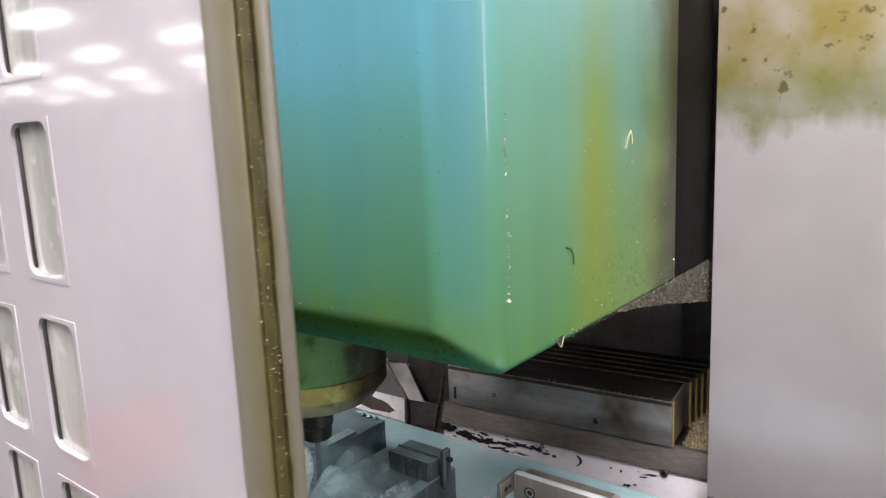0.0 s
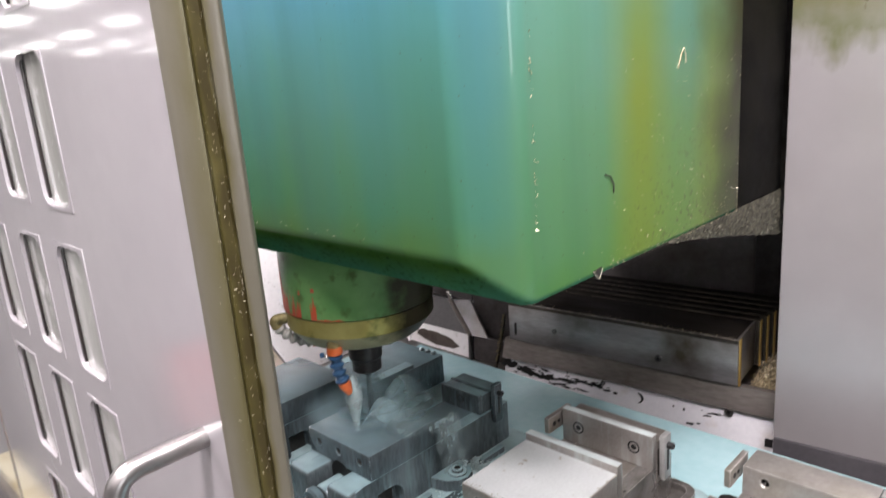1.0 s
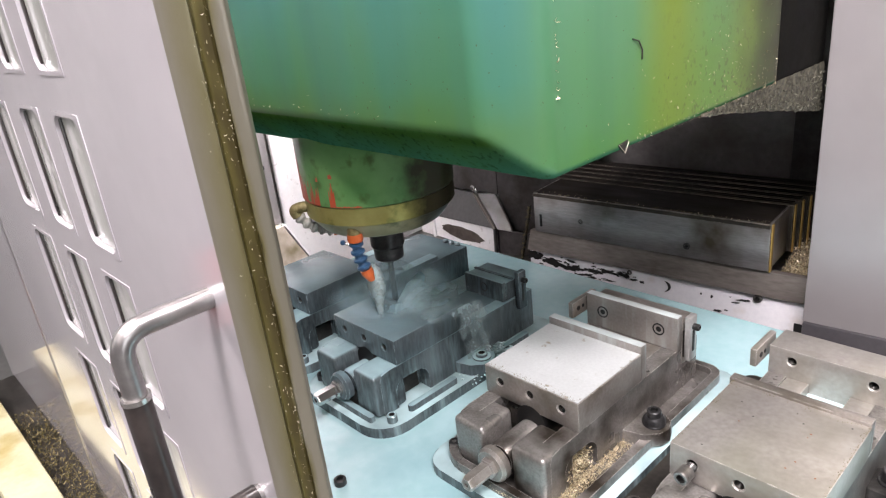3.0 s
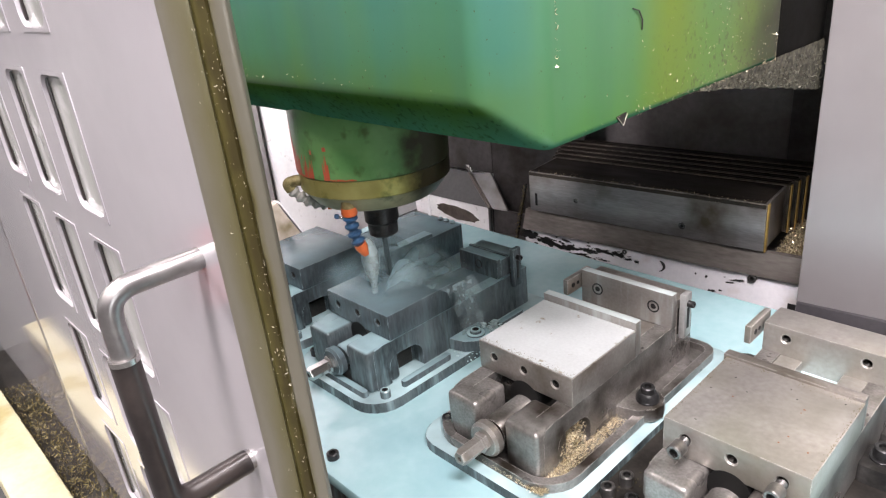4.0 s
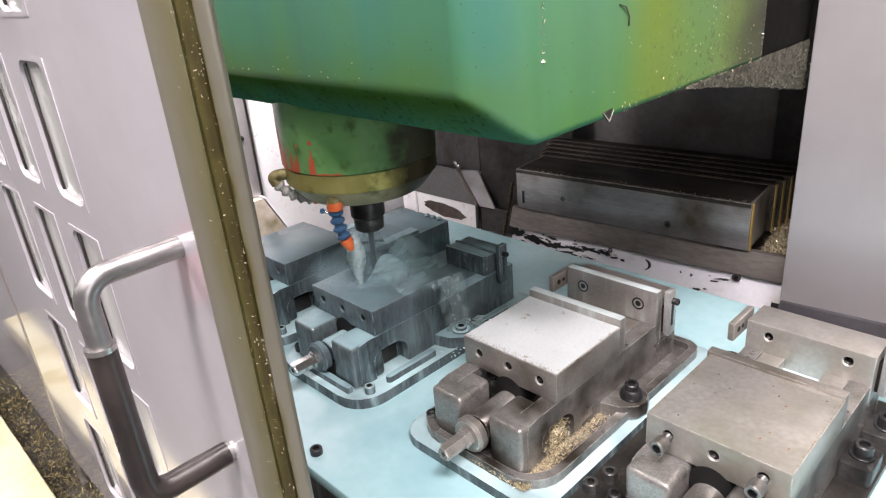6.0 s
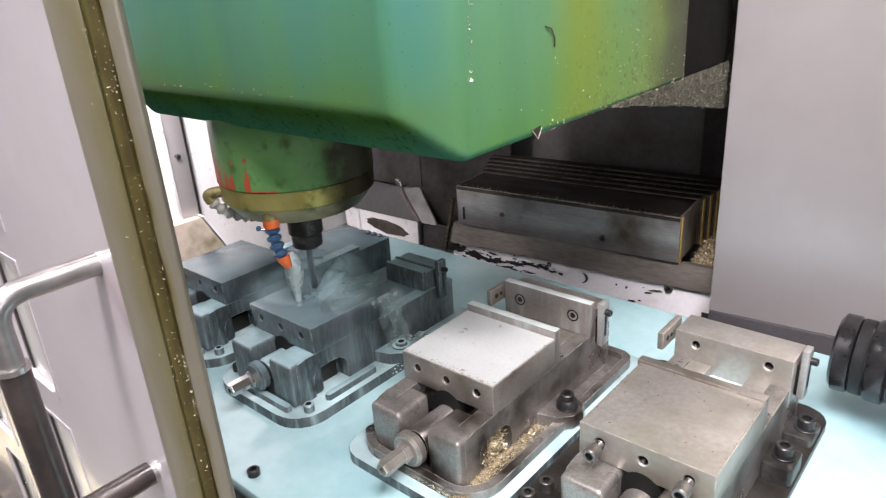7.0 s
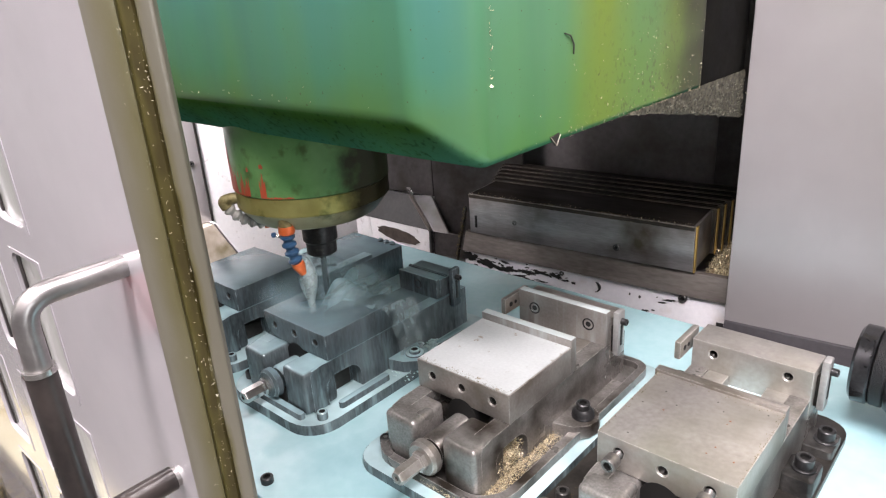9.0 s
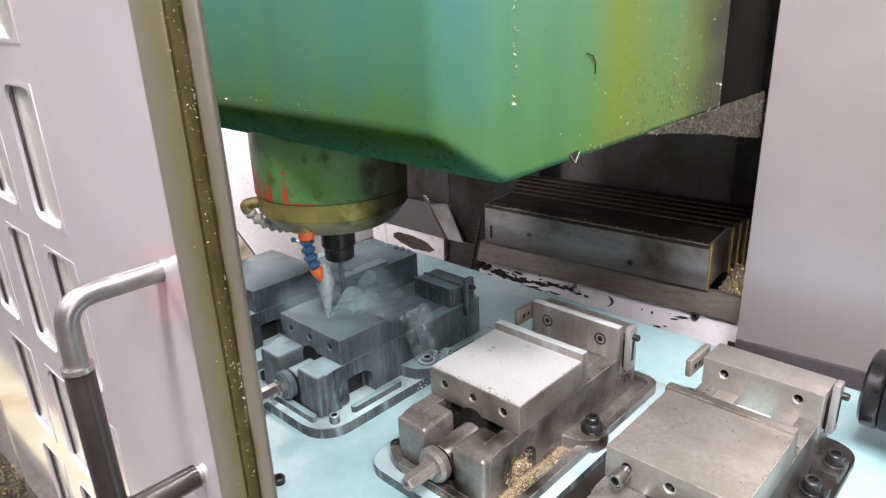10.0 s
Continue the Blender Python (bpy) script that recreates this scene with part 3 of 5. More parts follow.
def shop_window(name, at, width, height):
    """A window in its own plane: x across, y up, z out of the wall."""
    ob = thing(name, "tall daylit shop window in a pale frame", "window", kind="structure", at=at)
    part("pane", box(0, width, 0, height, 0.002, 0.02, r=0), M_DAY, ob, "bright daylit pane")
    for a, b, c, d in ((-0.08, 0, -0.08, height + 0.08), (width, width + 0.08, -0.08, height + 0.08), (0, width, -0.08, 0), (0, width, height, height + 0.08)):
        part("window_frame", box(a, b, c, d, 0.002, 0.06, r=0.003), M_SHOPWALL, ob)


def ceiling_light(x, y):
    ob = thing("ceiling_light", "long white tube light under the shop ceiling", "ceiling light", "tube lights in rows")
    part("housing", box(x - 0.65, x + 0.65, y - 0.16, y + 0.16, Z_FLOOR + 3.9, Z_FLOOR + 3.98, r=0.004), M_SHOPWALL, ob)
    part("tube", box(x - 0.62, x + 0.62, y - 0.13, y + 0.13, Z_FLOOR + 3.86, Z_FLOOR + 3.899, r=0.003), M_TUBE, ob, "glowing white diffuser")


shop()
shop_window("window_1", pose(6.0, -1.9, 0.0, 90, 0, -90), 1.0, 2.9)
for lx in (-5.0, -9.0, -13.0, -17.0, -21.0, -25.0, -29.0, -33.0):
    for ly in (-3.0, -6.0, -9.0, -12.0, -15.0):
        ceiling_light(lx, ly)


# out of view, added only so the door mirrors something red
def unseen_trolley(x, y):
    ob = thing("unseen_trolley", "unseen red trolley added for the red reflection in the door", "trolley", at=pose(x, y, Z_FLOOR, 0, 0, 12))
    part("body", box(-0.30, 0.30, -0.20, 0.20, 0.10, 0.50, r=0.008), M_REDSHEET, ob)
    part("worktop", box(-0.32, 0.32, -0.22, 0.22, 0.5005, 0.525, r=0.006), M_DARKGREY, ob, "dark rubber worktop")
    for k in range(3):
        dr = part("drawer", box(-0.28, 0.28, 0.2005, 0.215, 0.13 + 0.12 * k, 0.24 + 0.12 * k, r=0.004), M_REDSHEET, ob)
        part("drawer_handle", tube(bend([(-0.12, 0.214, 0.205 + 0.12 * k), (-0.12, 0.235, 0.205 + 0.12 * k), (0.12, 0.235, 0.205 + 0.12 * k), (0.12, 0.214, 0.205 + 0.12 * k)], 0.01), 0.005, 8), M_CHROME, dr, "chrome bar handle")
    for cx in (-0.25, 0.25):
        for cy in (-0.15, 0.15):
            part("castor", lathe([(0, -0.015), (0.04, -0.015), (0.048, -0.009), (0.048, 0.009), (0.04, 0.015), (0, 0.015)], 20, Matrix.Translation((cx, cy, 0.05)) @ RY90), M_RUBBER, ob, "black rubber castor")
            part("fork", box(cx - 0.022, cx + 0.022, cy - 0.012, cy + 0.012, 0.085, 0.0995, r=0.002), M_CHROME, ob)


unseen_trolley(-2.45, -1.60)
LIGHT_Z = Z_FLOOR + 3.5
for lx in (-1.4, 0.6, 2.6):
    for ly in (-1.6, -3.6):
        area("tube_light", (lx, ly, LIGHT_Z), (lx, ly, 0), 0.35, 1.3, {-1.4: 100, 0.6: 88, 2.6: 66}[lx] if ly > -2 else 28)
area("machine_light", (0.78, -0.48, 1.65), (0.20, 0.15, 0), 0.9, 0.12, 43)
wall_lamp = area("machine_light", (-0.66, -0.10, 0.98), (-1.0, 0.26, 0.10), 0.3, 0.08, 4.5)
wall_lamp.data.spread = radians(60)


BACK = Matrix.Translation((0.1, 0.685, 0)) @ pose(0, 0, 0, 0, 0, 5.5) @ Matrix.Translation((-0.1, -0.685, 0))   # the machine's back is a little askew to the vises


# ---- the machine's bed, guards and covers ----
def table():
    ob = thing("machine_table", "machine table flooded with pale cyan milky coolant", "machine table")
    part("top", box(-0.645, 0.98, -0.213, 0.53, T - 0.02, T, r=0.004), M_TABLE, ob)
    part("edge", box(-0.643, 0.978, -0.210, 0.528, T - 0.07, T - 0.0205, r=0.003), M_SIDE, ob, "dark iron table edge with coolant runs")
    for x, y in ((-0.104, -0.19), (0.42, -0.19), (-0.55, -0.19)):
        cap_screw(ob, pose(x, y, T), 0.017, 0.009)


def bed():
    tagged(part("machine_bed", box(-1.05, 1.1, -0.36, 0.9, Z_FLOOR, T - 0.12, r=0.01), M_DARK), "dark oily machine bed under the table", "machine bed", kind="structure")


def apron():
    ob = thing("apron_wall", "pale grey apron below the way covers, smeared with black sealant", "machine wall", kind="structure", at=BACK)
    part("sheet", box(-0.455, 0.172, 0.685, 0.70, -0.32, -0.0535, r=0.002), M_APRON, ob)
    m = Matrix.Translation((-0.455, 0, 0)) @ Matrix(((0, 0, 1, 0), (1, 0, 0, 0), (0, 1, 0, 0), (0, 0, 0, 1)))
    part("ledge", prism([(0.676, -0.053), (0.690, -0.053), (0.708, -0.008), (0.694, -0.008)], 0, 0.627, m), M_LEDGE, ob, "oily brown steel ledge")
    part("torn_edge", box(0.150, 0.1735, 0.6825, 0.6848, -0.118, -0.100, r=0.001), M_SMEAR, ob, "black torn seal at the corner")
    rng = random.Random(4)
    blobs = [(-0.44, -0.069, 0.05, 0.022), (-0.385, -0.079, 0.07, 0.020), (-0.33, -0.083, 0.06, 0.016), (-0.34, -0.066, 0.03, 0.006), (-0.28, -0.079, 0.045, 0.010),
             (-0.30, -0.093, 0.05, 0.006), (-0.245, -0.073, 0.05, 0.009), (-0.205, -0.074, 0.035, 0.012), (-0.18, -0.080, 0.022, 0.006), (-0.16, -0.082, 0.012, 0.007), (-0.24, -0.095, 0.03, 0.004),
             (0.055, -0.074, 0.03, 0.0035), (0.04, -0.083, 0.02, 0.003), (0.005, -0.110, 0.018, 0.006), (-0.008, -0.081, 0.006, 0.007), (-0.03, -0.079, 0.004, 0.006), (0.022, -0.105, 0.008, 0.004)]
    for x, z, w, h in list(blobs):
        if w > 0.025:
            blobs += [(x + rng.gauss(0, w * 0.4), z + rng.gauss(0, h * 0.55), w * rng.uniform(0.08, 0.3), h * rng.uniform(0.15, 0.5)) for _ in range(7)]
    for x, z, w, h in blobs:
        pts = []
        for i in range(26):
            a = 2 * math.pi * i / 26
            k = rng.uniform(0.5, 1.15)
            pts.append((w / 2 * math.cos(a) * k, h / 2 * math.sin(a) * k))
        part("sealant_smear", prism(pts, 0, 0.0015, Matrix.Translation((x, 0.685, z)) @ pose(0, 0, 0, 0, rng.uniform(-12, 12), 0) @ RX90), M_SMEAR, ob, "black sealant smear")
    arc = [(-0.118 + 0.020 * math.cos(radians(t)), 0.6845, -0.080 + 0.014 * math.sin(radians(t))) for t in range(-60, 61, 15)]
    part("sealant_smear", tube(arc, 0.002, 6, radii=[0.001, 0.0015, 0.002, 0.0026, 0.003, 0.0032, 0.003, 0.002, 0.001]), M_SMEAR, ob, "curved black sealant smear")
    cap_screw(ob, Matrix.Translation((0.082, 0.685, -0.063)) @ RX90, 0.017, 0.006, M_GUN)
    cap_screw(ob, Matrix.Translation((-0.19, 0.685, -0.064)) @ RX90, 0.011, 0.003, M_GUN)


def way_cover():
    ob = thing("way_cover", "telescopic steel way cover, oily, with brass wiper edges", "way cover", at=BACK)
    # the stack: each box nests in the one behind it
    for i in range(6):
        y = 0.685 + (0.0 if i == 0 else 0.115 + 0.024 * (i - 1))
        g = 0.0075 * i
        # front box is grey steel, the boxes behind and all tops near black
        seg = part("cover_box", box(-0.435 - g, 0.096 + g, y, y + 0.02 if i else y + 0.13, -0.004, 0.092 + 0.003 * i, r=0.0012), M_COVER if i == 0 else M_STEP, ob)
        part("cover_top", box(-0.43 - g, 0.092 + g, y + 0.003, y + (0.14 if i == 0 else 0.03), 0.0923 + 0.003 * i, 0.0935 + 0.003 * i, r=0), M_COVERTOP, seg, "near-black top sheet")
        part("wiper", box(0.0965 + g, 0.0995 + g, y + 0.002, y + 0.012, -0.006, 0.0915 + 0.003 * i, r=0.0006), M_BRASS, seg, "brass wiper strip")
    cap_screw(ob, Matrix.Translation((-0.063, 0.685, 0.022)) @ RX90, 0.015, 0.004, M_GUN)
    cap_screw(ob, Matrix.Translation((-0.31, 0.685, 0.038)) @ RX90, 0.012, 0.003, M_GUN)
    part("edge_strip", box(-0.4345, 0.0955, 0.6835, 0.6848, 0.0830, 0.0918, r=0.0004), M_STEP, ob, "brown oily edge strip")
    rng = random.Random(12)
    part("swarf", chips_mesh(rng, lambda r: (-0.43 + 0.52 * r.random(), 0.6845 + 0.02 * r.random() ** 3, 0.0940), 130, (0.0015, 0.005)), M_CHIP, ob, "brass flecks along the top edge")["kind"] = "stuff"
    part("swarf", chips_mesh(rng, lambda r: (-0.36 + 0.25 * r.random(), 0.6838, 0.05 + 0.035 * r.random()), 90, (0.0006, 0.0016)), M_CHIP, ob, "brass flecks on the front sheet")["kind"] = "stuff"
    part("slot_hole", box(-0.420, -0.414, 0.6838, 0.686, 0.01, 0.04, r=0.0005), M_HOLE, ob)


STRIP, SCREWS = 0.051, ((0.017, 0.074), (0.054, 0.081))   # the guide strip's edge, screws beside it


def back_column():
    ob = thing("machine_column", "dark oily column behind the spindle head", "machine column", kind="structure", at=BACK)
    part("face", box(-0.70, 0.22, 0.98, 1.3, -0.4, 1.4, r=0.004), M_COLFACE, ob)
    part("guide_strip", box(STRIP, 0.20, 0.955, 0.98, 0.0, 1.4, r=0.003), M_COLUMN, ob, "dark guide strip")
    for sx in SCREWS:
        cap_screw(ob, Matrix.Translation((sx[0], 0.98 if sx[0] < STRIP else 0.955, sx[1])) @ RX90, 0.012, 0.006)
    part("shelf", box(-0.44, 0.17, 0.70, 1.0, -0.075, -0.056, r=0.002), M_COVER, ob, "shelf under the way covers")


def guard_panel():
    ob = thing("guard_panel", "grey sheet-steel guard panel with oil stains at its top", "guard panel", kind="structure", at=BACK)
    part("sheet", box(0.174, 1.7, 0.64, 0.66, -0.30, 1.5, r=0.003), M_PANEL, ob)
    part("folded_edge", box(0.178, 0.19, 0.6605, 0.97, -0.30, 1.5, r=0.003), M_DARK, ob, "dark folded edge")
    part("swarf", chips_mesh(random.Random(23), lambda r: (0.1738, 0.642 + 0.014 * r.random(), -0.08 + 0.9 * r.random() ** 0.8), 120, (0.0015, 0.005)), M_CHIP, ob, "brass chips along the panel's edge")["kind"] = "stuff"
    # added dark strip paints the panel's dim reflection towards its foot
    part("foot_shade", box(0.176, 1.7, 0.630, 0.6395, -0.30, -0.066, r=0.003), M_DARKGREY, ob, "dark strip standing in for the dim reflection along the foot")


def left_guard():
    ob = thing("guard_wall", "white painted guard wall with a bolted strip and splashed dirt", "guard wall", kind="structure")
    part("sheet", box(-1.02, -1.0, -0.40, 1.3, -0.30, 1.5, r=0.002), M_WHITE, ob)
    st = part("strip", box(-0.9995, -0.993, 0.224, 0.272, 0.03, 1.5, r=0.001), M_PANEL, ob, "grey bolted strip")
    part("seam", box(-0.9995, -0.990, 0.2725, 0.277, 0.03, 1.5, r=0.0005), M_DARK, st, "dark seam")
    part("seam", box(-0.9995, -0.988, 0.214, 0.2235, -0.05, 1.5, r=0.0005), M_WHITE, st)
    for z in (0.187, 0.60):
        cap_screw(st, Matrix.Translation((-0.993, 0.246, z)) @ RY90, 0.014, 0.006)
    m = Matrix.Translation((-0.9995, 0, 0)) @ Matrix(((0, 0, 1, 0), (1, 0, 0, 0), (0, 1, 0, 0), (0, 0, 0, 1)))
    ch = part("chute", prism([(-0.39, 0.028), (0.262, 0.028), (0.36, -0.16), (0.36, -0.29), (-0.39, -0.29)], 0, 0.03, m), M_BEIGE, ob, "beige sloping chute side")
    part("chute_lip", prism([(0.264, 0.030), (0.270, 0.030), (0.368, -0.16), (0.362, -0.16)], 0, 0.036, m), M_WHITE, ch, "white folded lip")


def deflector():
    """Sheet metal left of the way covers: a white splashed sheet under a sloping grey one."""
    ob = thing("chip_deflector", "folded grey sheet-metal chip deflector over a smeared white sheet", "chip deflector")

    def plate(name, corners, thick, mat, label=""):
        bm = bmesh.new()
        lo = [bm.verts.new(c) for c in corners]
        up = [bm.verts.new(v.co + Vector((0, thick, 0))) for v in lo]
        bm.faces.new(lo)
        bm.faces.new(up[::-1])
        for k in range(len(lo)):
            n = (k + 1) % len(lo)
            bm.faces.new((lo[k], lo[n], up[n], up[k]))
        bmesh.ops.recalc_face_normals(bm, faces=bm.faces)
        return part(name, bm, mat, ob, label)

    white = plate("white_sheet", [(-0.985, 0.742, -0.30), (-0.664, 0.737, -0.30), (-0.660, 0.737, -0.079), (-0.917, 0.737, -0.083), (-0.985, 0.742, -0.083)], 0.01, M_WHITE)
    part("folded_edge", tube([(-0.918, 0.735, -0.30), (-0.918, 0.735, -0.082)], 0.005, 8), M_WHITE, white)
    rng = random.Random(6)
    pts = [(0.088 * math.cos(2 * math.pi * i / 28) * rng.uniform(0.88, 1.05), 0.020 * math.sin(2 * math.pi * i / 28) * rng.uniform(0.8, 1.1)) for i in range(28)]
    part("grime_smear", prism(pts, 0, 0.0015, Matrix.Translation((-0.797, 0.7365, -0.118)) @ pose(0, 0, 0, 0, 4, 0) @ RX90), M_GRIME, ob, "brown oily smear")
    plate("sloping_sheet", [(-0.985, 0.735, -0.082), (-0.659, 0.735, -0.078), (-0.769, 0.772, -0.001), (-0.985, 0.782, -0.004)], 0.006, M_SLOPE, "grey sloping sheet")
    plate("side_facet", [(-0.657, 0.7352, -0.078), (-0.613, 0.752, -0.082), (-0.706, 0.792, 0.001), (-0.766, 0.7725, -0.001)], 0.006, M_SLOPE, "bright grey folded facet")
    plate("side_sheet", [(-0.660, 0.739, -0.30), (-0.545, 0.765, -0.30), (-0.545, 0.765, -0.086), (-0.612, 0.755, -0.084), (-0.657, 0.739, -0.080)], 0.008, M_COLUMN, "brown side sheet")
    part("rolled_edge", tube([(-0.766, 0.769, 0.002), (-0.735, 0.758, -0.022), (-0.695, 0.744, -0.051), (-0.659, 0.731, -0.077)], 0.0058, 8), M_GRIME, ob, "dark rolled seam of the sloping sheet")
    part("bead", tube([(-0.659, 0.731, -0.078), (-0.662, 0.731, -0.18), (-0.664, 0.731, -0.30)], 0.0055, 8), M_SLOPE, ob, "folded seam")
    part("hook", tube(bend([(-0.766, 0.775, 0.000), (-0.772, 0.765, 0.024), (-0.756, 0.762, 0.022), (-0.752, 0.764, 0.006)], 0.007), 0.0042, 8), M_CHROME, ob, "bent wire hook")
    plate("upper_sheet", [(-0.985, 0.795, -0.006), (-0.700, 0.795, 0.0), (-0.700, 0.795, 1.4), (-0.985, 0.795, 1.4)], 0.008, M_COLUMN, "oily grey upper sheet")
    plate("upper_return", [(-0.699, 0.797, -0.30), (-0.440, 0.865, -0.30), (-0.440, 0.865, 1.4), (-0.699, 0.797, 1.4)], 0.008, M_COLUMN, "dark upper sheet folded back")

    def crust(r):
        t = r.random()
        return (-0.508 + 0.038 * t + 0.008 * r.random(), 0.652 + 0.01 * r.random(), -0.105 + 0.150 * t)
    part("crusted_edge", tube([(-0.508, 0.662, -0.30), (-0.506, 0.662, -0.11), (-0.468, 0.664, 0.045)], 0.0035, 8), M_DARK, ob, "edge caked with oil and chips")
    part("chip_crust", chips_mesh(random.Random(9), crust, 220, (0.002, 0.007)), M_CRUD, ob, "chips caked on the edge")["kind"] = "stuff"


table(); bed(); apron(); way_cover(); back_column(); guard_panel(); left_guard(); deflector()


# ---- spindle head ----
HX0, HX1, HY, HZ = -0.45, 0.172, -0.052, 0.392   # the lower corners of the head
CH = 0.047                                        # its corner chamfer


def spindle_head():
    ob = thing("milling_head", "teal enamelled milling head streaked with oil and chips", "milling head", at=pose(HX0 + 0.31, 0, HZ))
    w = 0.311
    x0, x1 = -w, w
    y0, y1, top = HY, 0.475, 0.72
    bm = bmesh.new()
    v = bm.verts.new
    # lower outline, then the outline above the front bevel, then the top
    low = [v((x0, y1, 0)), v((x0, y0, 0)), v((x1, y0, 0)), v((x1, y1, 0))]
    f0, f1 = v((x0 + CH, y0 - CH, 0.05)), v((x1 - CH, y0 - CH, 0.05))
    t = [v((x0, y1, top)), v((x0, y0, top)), v((x0 + CH, y0 - CH, top)), v((x1 - CH, y0 - CH, top)), v((x1, y0, top)), v((x1, y1, top))]
    bm.faces.new((low[0], low[3], low[2], low[1]))
    bm.faces.new((low[1], low[2], f1, f0))
    bm.faces.new((low[1], f0, t[2], t[1]))
    bm.faces.new((f0, f1, t[3], t[2]))
    bm.faces.new((f1, low[2], t[4], t[3]))
    bm.faces.new((low[2], low[3], t[5], t[4]))
    bm.faces.new((low[3], low[0], t[0], t[5]))
    bm.faces.new((low[0], low[1], t[1], t[0]))
    bm.faces.new(t)
    bmesh.ops.recalc_face_normals(bm, faces=bm.faces)
    bmesh.ops.bevel(bm, geom=[e for e in bm.edges], offset=0.011, segments=6, affect="EDGES", profile=0.5)
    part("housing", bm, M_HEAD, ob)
    part("rear_cover", box(x0 + 0.003, x1 - 0.003, y1 - 0.012, 0.66, 0.0015, top - 0.004, r=0.006), M_PITCH, ob, "near-black rear cover")
    fb, rows = bmesh.new(), []
    for i in range(91):
        y = 0.25 + 0.41 * i / 90
        low = -0.076 * ((y - 0.25) / 0.41) ** 1.15
        sect = [(x1 - 0.003, 0.004 + (low - 0.004) * k / 8) for k in range(9)] + [(x1 - 0.003 - 0.06 * k / 6, low) for k in range(1, 7)]
        row = []
        for x, z in sect:
            q = Vector((x, y, z))
            k = noise.noise(q * 90) * 0.004 + noise.noise(q * 240) * 0.003
            row.append(fb.verts.new(q + Vector((k * 0.8, k * 0.4, min(k, 0.0) if z < 0 else 0.0))))
        rows.append(row)
    for a, b in zip(rows, rows[1:]):
        for k in range(len(a) - 1):
            fb.faces.new((a[k], a[k + 1], b[k + 1], b[k]))
    fb.faces.new(rows[-1])
    part("felted_edge", fb, M_FLUFF, ob, "edge strip felted with fine chips")
    rng = random.Random(5)

    def crumb(r):
        f = r.random() ** 0.6
        return (x1 - 0.001 + 0.003 * r.random(), 0.25 + 0.41 * f, -0.076 * f ** 1.15 * r.random() ** 0.7)
    part("felted_chip", chips_mesh(rng, crumb, 700, (0.002, 0.006)), M_CRUMB, ob, "crumbs of chips felted in oil")["kind"] = "stuff"
    rng = random.Random(11)
    part("swarf", chips_mesh(rng, lambda r: (x1 + 0.0015, min(0.46, abs(r.gauss(0.32, 0.12))), 0.003 + 0.24 * r.random() ** 3.5), 420, (0.0008, 0.0034)), M_CHIP, ob, "brass chips stuck in oil")["kind"] = "stuff"
    part("swarf", chips_mesh(rng, lambda r: (x0 + 0.05 + 0.5 * r.random(), y0 - CH - 0.0008, 0.060 + 0.03 * r.random() ** 4), 26, (0.001, 0.003)), M_CHIP, ob, "brass chips stuck in oil")["kind"] = "stuff"
    rng = random.Random(21)
    part("swarf", chips_mesh(rng, lambda r: (x1 + 0.0008, y0 + 0.013 + 0.004 * r.random(), 0.07 + 0.20 * r.random()), 34, (0.002, 0.006)), M_CHIP, ob, "row of chips down the corner")["kind"] = "stuff"
    part("curled_chip", tube([(x1 + 0.001, 0.265, 0.222), (x1 + 0.0015, 0.272, 0.238), (x1 + 0.002, 0.278, 0.246), (x1 + 0.0015, 0.284, 0.238), (x1 + 0.001, 0.286, 0.228)], 0.0008, 6), M_CHIP, ob, "curled brass chip")
    part("curled_chip", tube([(x1 + 0.001, 0.09, 0.115), (x1 + 0.002, 0.10, 0.112), (x1 + 0.002, 0.107, 0.102), (x1 + 0.001, 0.108, 0.092)], 0.0008, 6), M_DARK, ob, "dark curled chip")
    part("torn_notch", prism([(0.062, 0.010), (0.080, 0.012), (0.072, -0.001)], 0, 0.002, Matrix.Translation((x1 - 0.0008, 0, 0)) @ Matrix(((0, 0, 1, 0), (1, 0, 0, 0), (0, 1, 0, 0), (0, 0, 0, 1)))), M_DARK, ob, "dark torn notch in the edge")
    part("curled_chip", tube([(x1 + 0.0015, 0.062, 0.010), (x1 + 0.002, 0.073, -0.001), (x1 + 0.0015, 0.081, 0.010)], 0.0004, 6), M_FLECK, ob, "bright chip along the notch")
    return ob


SX, SY, SR = -0.25, 0.055, 0.116


